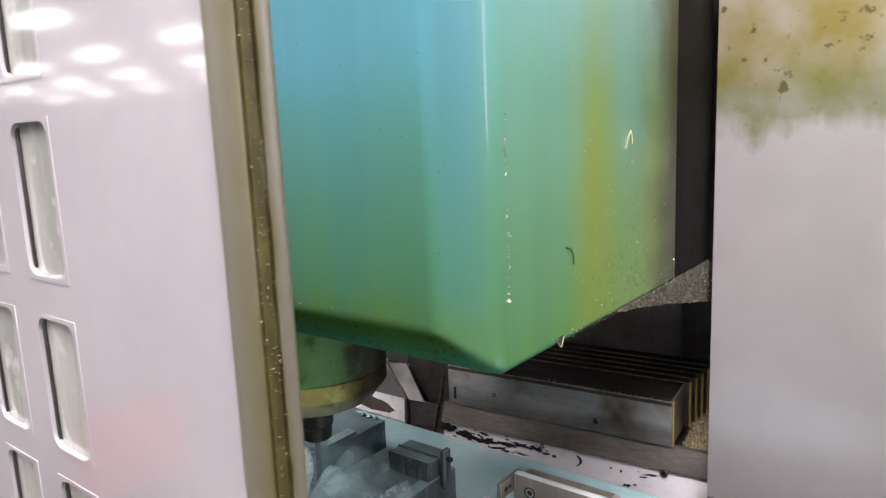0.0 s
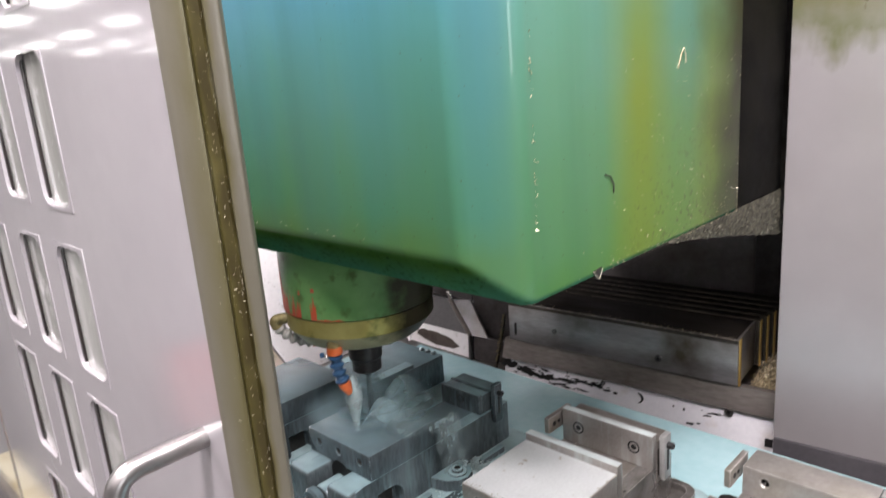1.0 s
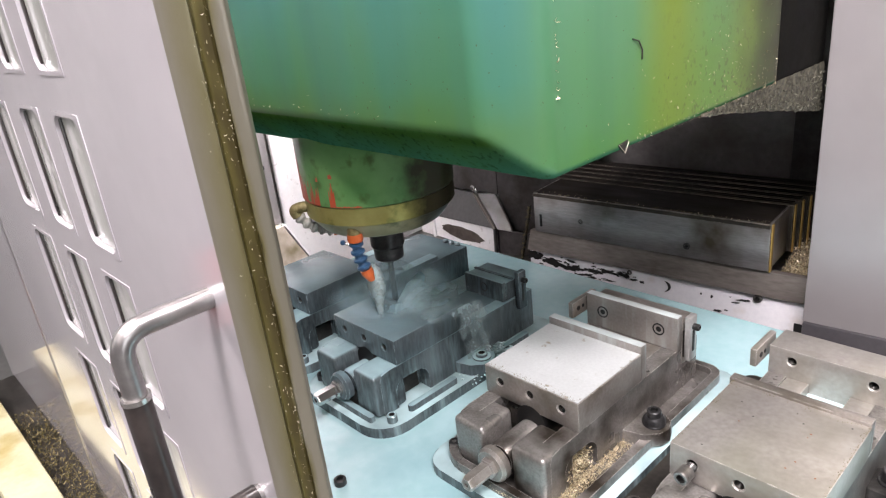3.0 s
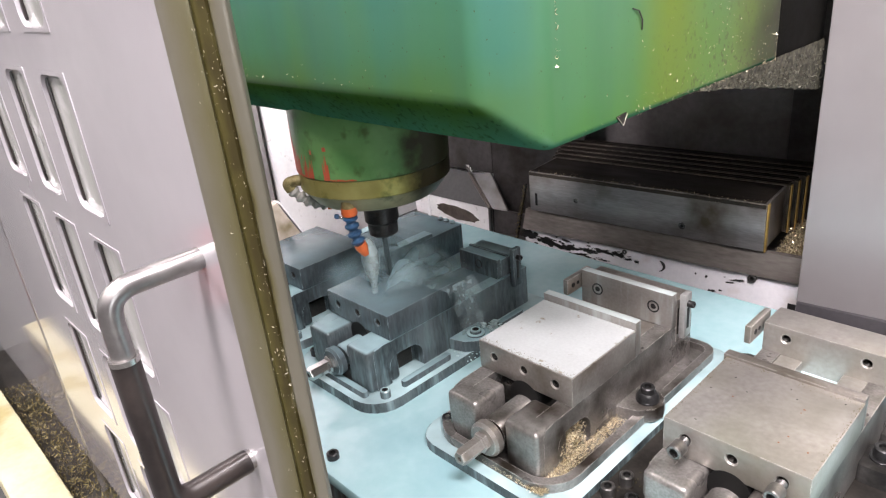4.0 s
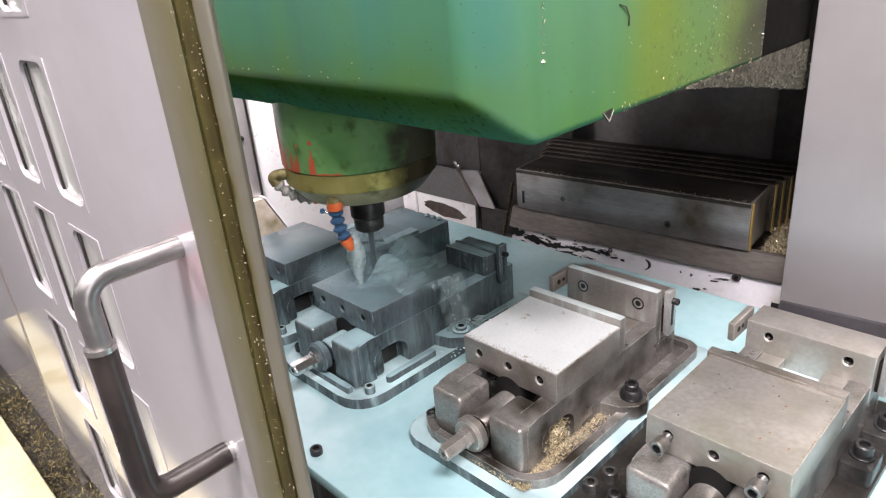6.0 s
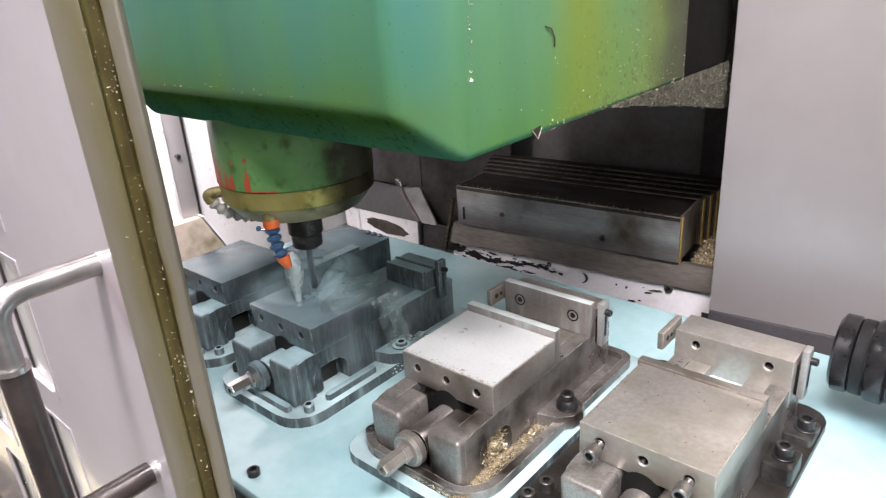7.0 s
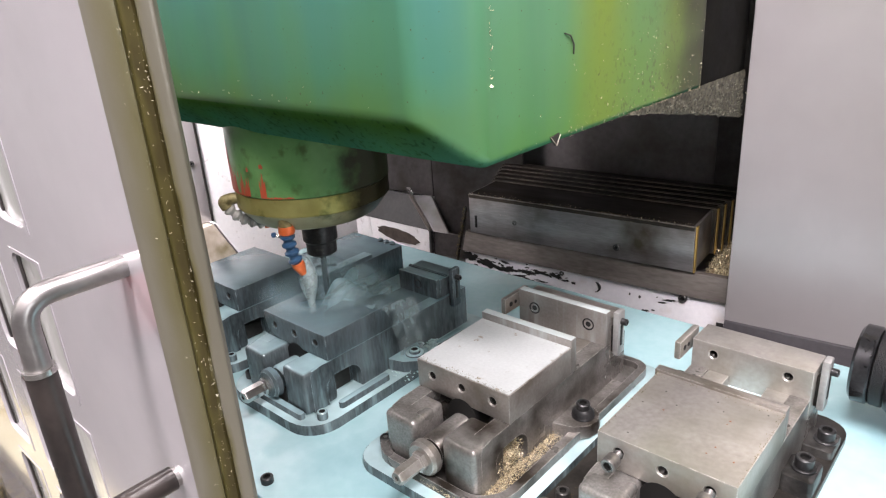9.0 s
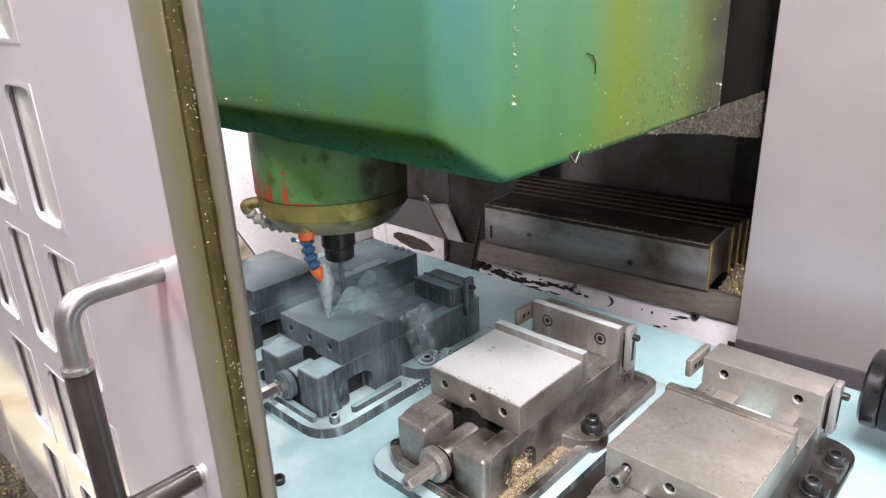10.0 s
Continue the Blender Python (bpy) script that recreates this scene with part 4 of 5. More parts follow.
def spindle_nose():
    ob = thing("spindle_nose", "green spindle nose with red primer showing and oily brass-coloured ring", "spindle nose", at=pose(SX, SY, 0))
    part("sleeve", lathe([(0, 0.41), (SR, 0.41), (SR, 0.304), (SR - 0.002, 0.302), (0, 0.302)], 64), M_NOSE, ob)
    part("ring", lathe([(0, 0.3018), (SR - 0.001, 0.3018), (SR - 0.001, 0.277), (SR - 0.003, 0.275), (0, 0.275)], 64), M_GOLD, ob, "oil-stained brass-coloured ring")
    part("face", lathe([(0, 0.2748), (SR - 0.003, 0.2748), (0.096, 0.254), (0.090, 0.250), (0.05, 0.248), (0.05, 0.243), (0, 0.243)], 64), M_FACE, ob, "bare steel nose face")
    rng = random.Random(3)
    for a0, aw, z0, z1 in ((-112, 24, 0.304, 0.350), (-116, 12, 0.33, 0.392), (-93, 4, 0.304, 0.338), (-89, 2.5, 0.304, 0.330), (-72, 5, 0.304, 0.342), (-71, 3, 0.346, 0.354), (-124, 16, 0.304, 0.385), (-104, 2.5, 0.304, 0.330), (-100, 1.5, 0.304, 0.322), (-86, 4, 0.304, 0.336), (-84, 2, 0.34, 0.352), (-96, 1, 0.33, 0.34), (-60, 20, 0.304, 0.307), (-95, 22, 0.304, 0.308)):
        bm = bmesh.new()
        n = max(5, int(aw * 2))
        lo, hi = [], []
        for i in range(n + 1):
            a = radians(a0 - aw / 2 + aw * i / n)
            k = rng.uniform(0.25, 1.0)
            lo.append(bm.verts.new(((SR + 0.0006) * math.cos(a), (SR + 0.0006) * math.sin(a), z0)))
            hi.append(bm.verts.new(((SR + 0.0006) * math.cos(a), (SR + 0.0006) * math.sin(a), z0 + (z1 - z0) * k)))
        for i in range(n):
            bm.faces.new((lo[i], lo[i + 1], hi[i + 1], hi[i]))
        part("primer_patch", bm, M_RED, ob, "flaked red primer")


def tool():
    ob = thing("cutting_tool", "black collet holder with a spinning end mill", "cutting tool", at=pose(SX, SY, 0))
    part("holder", lathe([(0, 0.2428), (0.032, 0.2428), (0.032, 0.232), (0.027, 0.229), (0.027, 0.204), (0.024, 0.200), (0.0235, 0.182), (0.018, 0.178), (0, 0.178)], 32), M_BLACK, ob)
    part("drive_slot", box(-0.008, 0.008, 0.024, 0.0335, 0.231, 0.2425, r=0.0005), M_STEEL, ob, "bright drive key")
    part("end_mill", lathe([(0, 0.178), (0.0048, 0.178), (0.0048, 0.106), (0, 0.106)], 14), M_GUN, ob, "bare steel cutter")
    for a in range(3):
        part("flute", box(0.0034, 0.0054, -0.0012, 0.0012, 0.108, 0.14, r=0), M_DARK, ob).matrix_local = pose(0, 0, 0, 0, 0, 120 * a)
    return ob


def ball_chain(ob, pts, r, mat, name="link"):
    ps = [Vector(p) for p in pts]
    for a, b in zip(ps, ps[1:]):
        d = b - a
        m = Matrix.Translation(a) @ d.to_track_quat("Z", "Y").to_matrix().to_4x4()
        l = d.length
        part(name, lathe([(0, 0), (r * 0.62, 0), (r * 0.7, l * 0.2), (r, l * 0.35), (r * 1.02, l * 0.6), (r * 0.75, l * 0.85), (r * 0.62, l), (0, l)], 18, m), mat, ob)


def coolant_nozzles():
    # the blue hose in front
    ob = thing("coolant_nozzle", "jointed blue plastic coolant hose with orange nozzle", "coolant nozzle")
    bx, by = -0.204, -0.035
    part("elbow", tube(bend([(-0.196, -0.010, 0.270), (-0.200, -0.026, 0.276), (bx, by, 0.272), (bx, by, 0.256)], 0.007), 0.0105), M_CRUD, ob, "chip-crusted brass elbow")
    part("collar", lathe([(0, 0), (0.0105, 0), (0.012, 0.003), (0.011, 0.012), (0, 0.012)], 18, pose(bx, by, 0.2485)), M_ORANGE, ob, "orange collar")
    chain = [(bx, by, 0.250), (bx, by, 0.238), (bx + 0.001, by + 0.001, 0.226), (bx + 0.003, by + 0.003, 0.214), (bx + 0.005, by + 0.006, 0.203)]
    ball_chain(ob, chain, 0.0105, M_BLUE)
    e = Vector(chain[-1])
    d = Vector((0.004, 0.006, -0.020))
    m = Matrix.Translation(e) @ d.to_track_quat("Z", "Y").to_matrix().to_4x4()
    part("nozzle", lathe([(0, 0), (0.0092, 0), (0.0095, 0.006), (0.0045, 0.020), (0.003, 0.020), (0.003, 0.017), (0, 0.017)], 20, m), M_ORANGE, ob, "orange nozzle")
    part("valve_lever", tube([(bx - 0.006, by - 0.006, 0.244), (bx - 0.014, by - 0.012, 0.247)], 0.002), M_CHROME, ob, "small valve lever")
    part("valve_knob", lathe([(0, -0.004), (0.003, -0.003), (0.004, 0), (0.003, 0.003), (0, 0.004)], 12, pose(bx - 0.0145, by - 0.0125, 0.2475)), M_BLUE, ob)
    # the grey hose at the side
    o2 = thing("coolant_nozzle", "jointed grey plastic coolant hose caked with chips", "coolant nozzle")
    part("elbow", tube(bend([(-0.298, -0.045, 0.289), (-0.304, -0.053, 0.290), (-0.312, -0.064, 0.287), (-0.309, -0.060, 0.276)], 0.006), 0.0085), M_CRUD, o2, "chip-crusted brass elbow")
    q = [(-0.310, -0.061, 0.278), (-0.305, -0.054, 0.268), (-0.299, -0.047, 0.259), (-0.293, -0.039, 0.253), (-0.286, -0.029, 0.249), (-0.280, -0.020, 0.246)]
    ball_chain(o2, q, 0.0092, M_GREYP)
    m = Matrix.Translation(q[-1]) @ Vector((0.012, 0.016, -0.002)).to_track_quat("Z", "Y").to_matrix().to_4x4()
    part("nozzle", lathe([(0, 0), (0.008, 0), (0.0082, 0.004), (0.004, 0.018), (0, 0.018)], 18, m), M_ORANGE, o2, "orange nozzle")


spindle_head(); spindle_nose(); TOOL = tool(); coolant_nozzles()


# ---- vises ----
def drill(ob, places):
    """Cut countersunk holes, entering along y, into a part's mesh."""
    bm = bmesh.new()
    for x, y, z in places:
        add_lathe(bm, [(0, -0.019), (0.0056, -0.019), (0.0056, -0.0013), (0.0074, 0.0008), (0, 0.0008)], 20, Matrix.Translation((x, y, z)) @ RX90)
    me = bpy.data.meshes.new("cutter")
    bm.to_mesh(me)
    bm.free()
    cut = new("cutter", me)
    cut.parent = ob.parent
    mod = ob.modifiers.new("holes", "BOOLEAN")
    mod.object, mod.solver = cut, "EXACT"
    bpy.context.view_layer.update()
    done = bpy.data.meshes.new_from_object(ob.evaluated_get(bpy.context.evaluated_depsgraph_get()))
    ob.modifiers.clear()
    name = ob.data.name
    bpy.data.objects.remove(cut)
    bpy.data.meshes.remove(me)
    mats = list(ob.data.materials)
    ob.data = done
    done.name = name
    if not done.materials:
        done.materials.append(mats[0])
    for f in done.polygons:
        f.use_smooth = True
        f.material_index = 0
    done.set_sharp_from_angle(angle=radians(35))


def tapped_hole(jaw, sx, y, wet):
    at = Matrix.Translation((sx, y, 0.112)) @ RX90
    part("thread", lathe([(0.0056 if k % 2 else 0.0049, -0.0016 - 0.0007 * k) for k in range(22)] + [(0, -0.017)], 20, at), M_THREAD, jaw)


def vise(name_label, at, jaw_y, jaw_len, plates, wet=False, jaw_screws=False, base_mat=None, fixed=(0.0, 0.052, 0.128), open_bed=False, rim=True, fixed_x=None):
    """A machine vise; origin at the table, under the middle of the fixed jaw's face, jaws along y."""
    cast, ground, topm = (M_WET, M_WETTOP, M_WETTOP) if wet else (M_CAST, M_WORN if jaw_screws else M_STEEL, M_STEELTOP)
    ob = thing("machine_vise", name_label, "vise", "vises on the table", at=at)
    w = 0.076
    yf, yb = -0.318, 0.088         # the base's front and back
    # base: a thick flange with raised ribs and two clamping lugs
    bm_mat = base_mat or (M_WETBASE if wet else cast)
    if rim:
        if wet:
            base = part("base", prism(round_rect(-w - 0.040, w + 0.034, yf - 0.008, yb, (0.025, 0.025, 0.05, 0.05), 6), 0.0, 0.017, r=0.002), M_WETBASE, ob, "flange wet with coolant")
        else:
            base = part("base", prism(round_rect(-w - 0.040, w + 0.048, yf - 0.013, yb + 0.012, (0.02, 0.02, 0.035, 0.012), 6), 0.0, 0.0145, r=0.002), M_WETBASE, ob, "sub-plate wet with coolant")
            part("tray", prism(round_rect(-w - 0.022, w + 0.030, yf + 0.004, yb - 0.004, (0.025, 0.025, 0.04, 0.045), 6), 0.0147, 0.0175), cast, base)
        if wet:
            for x0, x1, y0, y1 in ((-0.05, 0.072, yf + 0.003, yf + 0.014), (w + 0.012, w + 0.023, yf + 0.06, yf + 0.16), (-w - 0.023, -w - 0.012, yf + 0.06, yf + 0.16), (w + 0.012, w + 0.023, -0.04, 0.02)):
                part("rib", prism(round_rect(x0, x1, y0, y1, 0.005, 4), 0.0165, 0.027, r=0.002), cast, base)
        else:
            o2 = round_rect(-w - 0.026, w + 0.033, yf + 0.002, yb - 0.001, (0.025, 0.025, 0.045, 0.05), 6)
            i2 = round_rect(-w - 0.014, w + 0.021, yf + 0.013, yb - 0.012, (0.015, 0.015, 0.035, 0.04), 6)
            part("rim", add_frame(bmesh.new(), o2, i2, 0.0148, 0.028), cast, base, "raised iron rim")
        for s in (-1, 1):
            lug = part("lug", prism([(s * (w - 0.004), -0.140), (s * (w + 0.026), -0.132), (s * (w + 0.042), -0.116), (s * (w + 0.046), -0.100), (s * (w + 0.040), -0.084), (s * (w + 0.026), -0.074), (s * (w - 0.004), -0.068)][::s], 0.0172, 0.037, r=0.004), cast, base)
            cap_screw(lug, pose(s * (w + 0.024), -0.102, 0.0375), 0.019, 0.008 if wet else 0.021, M_WETBASE if wet else M_BLACK, washer=0.0155)
            if wet:
                continue
            part("boss", lathe([(0.0152, 0.0395), (0.0145, 0.046), (0.011, 0.050), (0, 0.050)], 24, pose(s * (w + 0.024), -0.102, 0.0)), M_BLACK, lug)
    else:
        base = part("base", prism(round_rect(-0.136, w + 0.036, yf - 0.02, yb, (0.03, 0.01, 0.01, 0.03), 5), 0.0, 0.016, r=0.002), bm_mat, ob, "dark dirty base plate")
        for x, y in ((-0.124, -0.291), (-0.117, -0.262), (-0.122, -0.10), (-0.122, -0.07), (-0.122, -0.03)):
            cap_screw(base, pose(x, y, 0.016), 0.017, 0.014, M_GUN)
        for x, y, h in ((0.093, -0.069, 0.040), (0.096, 0.018, 0.028)):
            cl = part("clamp", prism(round_rect(w - 0.002, w + 0.034, y - 0.026, y + 0.022, 0.006, 4), 0.0165, h, r=0.003), M_GUN, base)
            cap_screw(cl, pose(x, y, h), 0.021, 0.016, M_BLACK, washer=0.014)
    # body: two side walls, floor, front ears, with an arched opening in each side
    for s in (-1, 1):
        x0, x1 = (w - 0.024, w - 0.001) if s > 0 else (-w + 0.001, -w + 0.024)
        y0, y1 = yf + 0.016, (-0.115 if fixed_x and s < 0 else 0.06)
        a0, a1, za, zb = -0.262, -0.196, 0.022, 0.062     # the opening
        outl = [(y0, 0.0178), (a0, 0.0178), (a0, za)]
        m = Matrix.Translation((x0, 0, 0)) @ Matrix(((0, 0, 1, 0), (1, 0, 0, 0), (0, 1, 0, 0), (0, 0, 0, 1)))
        arch = [(a0, 0.0178), (a0, zb - 0.016)] + [(a0 + 0.016 - 0.016 * math.cos(radians(t)), zb - 0.016 + 0.016 * math.sin(radians(t))) for t in (22, 45, 67, 90)] + [(a1 - 0.022 + 0.022 * math.sin(radians(t)), zb - 0.022 + 0.022 * math.cos(radians(t))) for t in (0, 22, 45, 67, 90)] + [(a1, 0.0178)]
        outl = [(y0 + 0.012, 0.0178)] + arch + [(y1, 0.0178), (y1, 0.088), (y0 + 0.03, 0.088), (y0 + 0.016, 0.0855), (y0 + 0.012, 0.078)]
        part("side_wall", prism(outl, 0, x1 - x0, m), cast, ob)
    part("bed_floor", box(-w + 0.0245, w - 0.0245, -0.20, 0.06, 0.0178, 0.050, r=0.002), cast, ob)
    if wet:
        # dark block fills the side openings, imitating the shade inside
        part("shade_fill", box(-w + 0.0245, w - 0.0245, -0.30, -0.2005, 0.0178, 0.046, r=0), M_DARK, ob, "dark block standing in for shade under the screw")
    if open_bed:
        part("bed", box(-w + 0.0245, w - 0.0245, -0.19, -0.062, 0.0505, 0.0872, r=0), ground, ob)
        for s in (-1, 1):
            xa, xb = sorted((s * 0.024, s * (w - 0.0245)))
            part("rail", box(xa, xb, -0.0615, 0.05, 0.0505, 0.0872, r=0.001), ground, ob)
        part("coolant_pool", box(-0.0235, 0.0235, -0.0612, 0.05, 0.070, 0.0735, r=0), M_POOL, ob, "pale coolant standing in the slot")
    else:
        part("bed", box((fixed_x[0] if fixed_x else -w + 0.0245), w - 0.0245, -0.19, 0.05, 0.0505, 0.0872, r=0), ground, ob)
        if fixed_x:
            part("bed", box(-w + 0.0245, fixed_x[0] - 0.0003, -0.19, -0.115, 0.0505, 0.0872, r=0), ground, ob)
            # thin dark sheet imitates the shade in the gap beside the jaw
            part("shade_fill", box(-w + 0.0245, fixed_x[0] - 0.0003, -0.1147, 0.06, 0.0503, 0.0512, r=0), M_DARK, ob, "dark sheet standing in for shade beside the fixed jaw")
    for s in (-1, 1):
        xa, xb = sorted((s * 0.023, s * (w - 0.0012)))
        part("ear", box(xa, xb, yf + 0.0155, yf + 0.075, 0.0178, 0.0876, r=0.007, seg=4), cast, ob)
    # screw with collar and hexagon end
    sm = Matrix.Translation((0, 0, 0.052)) @ RX90
    scr = part("screw", lathe([(0, 0.13), (0.021, 0.13), (0.021, 0.292), (0.0185, 0.296), (0, 0.296)], 28, sm), cast, ob)
    part("collar", lathe([(0, 0.3), (0.020, 0.3), (0.0235, 0.303), (0.0235, 0.312), (0.020, 0.316), (0.0, 0.316)], 28, Matrix.Translation((0, 0.0, 0.052)) @ RX90), ground, scr, "turned collar")
    part("hexagon_end", lathe([(0, 0.31), (0.0135, 0.31), (0.0135, 0.322), (0.0108, 0.324), (0.0108, 0.354), (0.0085, 0.358), (0.004, 0.358), (0.004, 0.352), (0, 0.352)], 6, Matrix.Translation((0, 0.0, 0.052)) @ RX90), M_CHROME if wet else ground, scr, "hexagonal screw end")
    # moving jaw
    jy0, jy1 = jaw_y, jaw_y + jaw_len
    jaw = part("moving_jaw", box(-w, w, jy0, jy1, 0.0885, 0.130, r=0.0012), ground, ob)
    if plates:
        part("jaw_top", box(-w + 0.0015, w - 0.0015, jy0 + 0.0015, jy1 - 0.001, 0.1298, 0.1306, r=0), topm, jaw, "pale dried coolant on the jaw top")
    rng = random.Random(31)
    if jaw_screws:
        rim = lambda r: r.choice(((-w + 0.001 + 0.006 * r.random() ** 3, jy0 + jaw_len * r.random(), 0.1302), (w - 0.001 - 0.005 * r.random() ** 3, jy0 + jaw_len * r.random(), 0.1302), (-w + 2 * w * r.random(), jy1 - 0.001 - 0.012 * r.random() ** 2, 0.1302)))
        part("scum", chips_mesh(rng, rim, 330, (0.0006, 0.0024)), M_CRUD, jaw, "dark dirt along the jaw's edges")["kind"] = "stuff"
        part("oil_drip", chips_mesh(rng, lambda r: (-w - 0.045 + 0.05 * r.random(), -0.335 + 0.36 * r.random(), 0.0172), 260, (0.001, 0.004)), M_CRUD, base, "dirt and chips on the base plate")["kind"] = "stuff"
    if plates:
        part("scum", chips_mesh(rng, lambda r: (-w + 0.003 + (2 * w - 0.006) * r.random(), jy0 + 0.002 + 0.007 * r.random() ** 2, 0.1308), 170, (0.0008, 0.003)), M_CRUD, jaw, "dirty line along the jaw's front edge")["kind"] = "stuff"
    if jaw_screws:
        for k in range(13):
            part("rust_speck", lathe([(0, 0), (0.0011, 0), (0.0008, 0.0004), (0, 0.0005)], 8, pose(rng.uniform(-0.065, 0.065), jy0 + rng.uniform(0.01, 0.14), 0.1299) @ Matrix.Diagonal((rng.uniform(0.6, 1.5), rng.uniform(0.6, 1.2), 1, 1))), M_RUST if k % 2 else M_DARK, jaw)
    drill(jaw, [(sx, jy0, 0.112) for sx in (-0.05, 0.0, 0.05)])
    for sx in (-0.05, 0.0, 0.05):
        tapped_hole(jaw, sx, jy0, wet)
        if jaw_screws and sx:
            s2 = cap_screw(jaw, Matrix.Translation((sx, jy0 - 0.013, 0.110)) @ RX90, 0.017, 0.012, M_BOLT)
            part("thread", lathe([(0.0058 if k % 2 else 0.0049, 0.0011 * k) for k in range(13)] + [(0, 0.0135)], 18, Matrix.Translation((sx, jy0 + 0.001, 0.110)) @ RX90), M_GUN, s2)
    # solid dark disc for the shaded relief arch over the screw under the moving jaw
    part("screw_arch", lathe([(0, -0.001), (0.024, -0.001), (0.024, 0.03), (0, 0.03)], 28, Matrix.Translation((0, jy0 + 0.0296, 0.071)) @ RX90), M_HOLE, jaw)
    # fixed jaw
    fa, fb = fixed_x or (-w, w)
    fx = part("fixed_jaw", box(fa, fb, 0.014 if plates else fixed[0], fixed[1], 0.018 if fixed[0] else 0.060, fixed[2], r=0.0015), M_WET if fixed_x else ground, ob)
    if plates:
        part("jaw_plate", box(-w, w, jy1, jy1 + 0.013, 0.089, 0.141, r=0.001), M_PLATE, jaw, "bright steel jaw plate")
        part("jaw_plate", box(-w, w, 0.0, 0.0135, 0.088, 0.141, r=0.001), M_PLATE, fx, "bright steel jaw plate")
    else:
        if jaw_screws:
            part("jaw_step", box(-w - 0.004, w - 0.001, jy1 + 0.0003, jy1 + 0.014, 0.0885, 0.1330, r=0.0015), M_STEEL, jaw, "dull back plate a little proud of the jaw")
        else:
            part("jaw_step", box(-w, w, jy1, jy1 + 0.013, 0.0885, 0.1215, r=0.001), ground, jaw)
    if fixed_x:
        part("jaw_plate", box(fa, fb, -0.009, -0.0004, 0.0876, fixed[2] + 0.003, r=0.0012), M_WET, fx, "wet jaw plate")
        part("jaw_rib", box(fa, fb, 0.016, 0.021, fixed[2] + 0.0004, fixed[2] + 0.003, r=0.0008), ground, fx)
    if not plates and not fixed_x and not fixed[0]:
        drill(fx, [(sx, 0.0, 0.112) for sx in (-0.047, 0.047)])
    for sx in (-0.047, 0.047):
        if fixed_x:
            if sx > 0:
                part("plate_screw", lathe([(0.0085, -0.001), (0.0085, 0.0006), (0.0070, 0.0009), (0.0062, -0.0005), (0, -0.0005)], 20, Matrix.Translation((0.026, -0.009, 0.107)) @ RX90), M_BLACK, fx)
            continue
        if fixed[0]:
            continue
        if not plates:
            tapped_hole(fx, sx, 0.0, wet)
            continue
        part("plate_screw", lathe([(0.0095 if plates else 0.0068, -0.001), (0.0095 if plates else 0.0068, 0.0006), (0.0078, 0.0009), (0.007, -0.0005), (0.0045, -0.0005), (0.004, 0.0004), (0, 0.0004)], 20, Matrix.Translation((sx, 0.0, 0.116)) @ RX90), M_BLACK, fx)
    for x, y in ((-w - 0.018, yf + 0.03), (w + 0.016, yf + 0.028))[:(2 if wet else 1) if rim else 0]:
        cap_screw(base, pose(x, y, 0.017), 0.016, 0.012, M_WETBASE if wet and x > 0 else M_BLACK)
    if fixed[0]:
        part("slot", box(w + 0.0002, w + 0.0008, 0.062, 0.078, 0.046, 0.051, r=0), M_HOLE, fx)
        for k in range(3):
            part("clamp_tooth", lathe([(0, 0), (0.006, 0), (0.006, 0.004), (0.003, 0.007), (0, 0.007)], 12, pose(0.02 + 0.018 * k, fixed[1] - 0.008, fixed[2])), cast, fx)
        return ob
    # work stops on both ends of the fixed jaw
    st = part("work_stop", box(w + 0.004, w + 0.013, 0.012, 0.032, 0.070, 0.140, r=0.002), M_STOP if not wet else ground, fx, "slotted steel work stop")
    part("slot", box(w + 0.0125, w + 0.0136, 0.019, 0.025, 0.085, 0.118, r=0.0004), M_HOLE, st)
    cap_screw(st, Matrix.Translation((w + 0.013, 0.022, 0.124)) @ RY90, 0.010, 0.009)
    part("spacer", box(w - 0.001, w + 0.005, 0.016, 0.028, 0.072, 0.115, r=0.001), M_DARK, st)
    if fixed_x:
        return ob
    st2 = part("work_stop", box(-w - 0.012, -w - 0.003, -0.032, 0.030, 0.108, 0.134, r=0.002), ground, fx, "short steel work stop")
    part("stop_hole", lathe([(0, 0), (0.004, 0), (0.004, 0.0006), (0, 0.0006)], 12, Matrix.Translation((-w - 0.003, -0.018, 0.121)) @ RY90), M_HOLE, st2)
    part("stop_hole", lathe([(0, 0), (0.003, 0), (0.003, 0.0006), (0, 0.0006)], 12, Matrix.Translation((-w - 0.003, -0.006, 0.121)) @ RY90), M_HOLE, st2)
    return ob


V2 = vise("steel machine vise with raised jaw plates and brass chips", pose(0.076, 0.234, T), -0.234, 0.140, True)
V1 = vise("machine vise drenched in blue-grey coolant under the spindle", pose(-0.227, 0.221, T), -0.256, 0.148, False, wet=True, fixed=(0.0, 0.052, 0.121), fixed_x=(-0.020, 0.070))
V3 = vise("worn steel machine vise with cap screws in its moving jaw", pose(0.341, 0.267, T - 0.005), -0.257, 0.149, False, jaw_screws=True, base_mat=M_DARK, open_bed=True, rim=False)
V4 = vise("machine vise drenched in blue-grey coolant beside the guard wall", pose(-0.4865, 0.235, T), -0.253, 0.142, False, wet=True, fixed=(0.033, 0.145, 0.080))


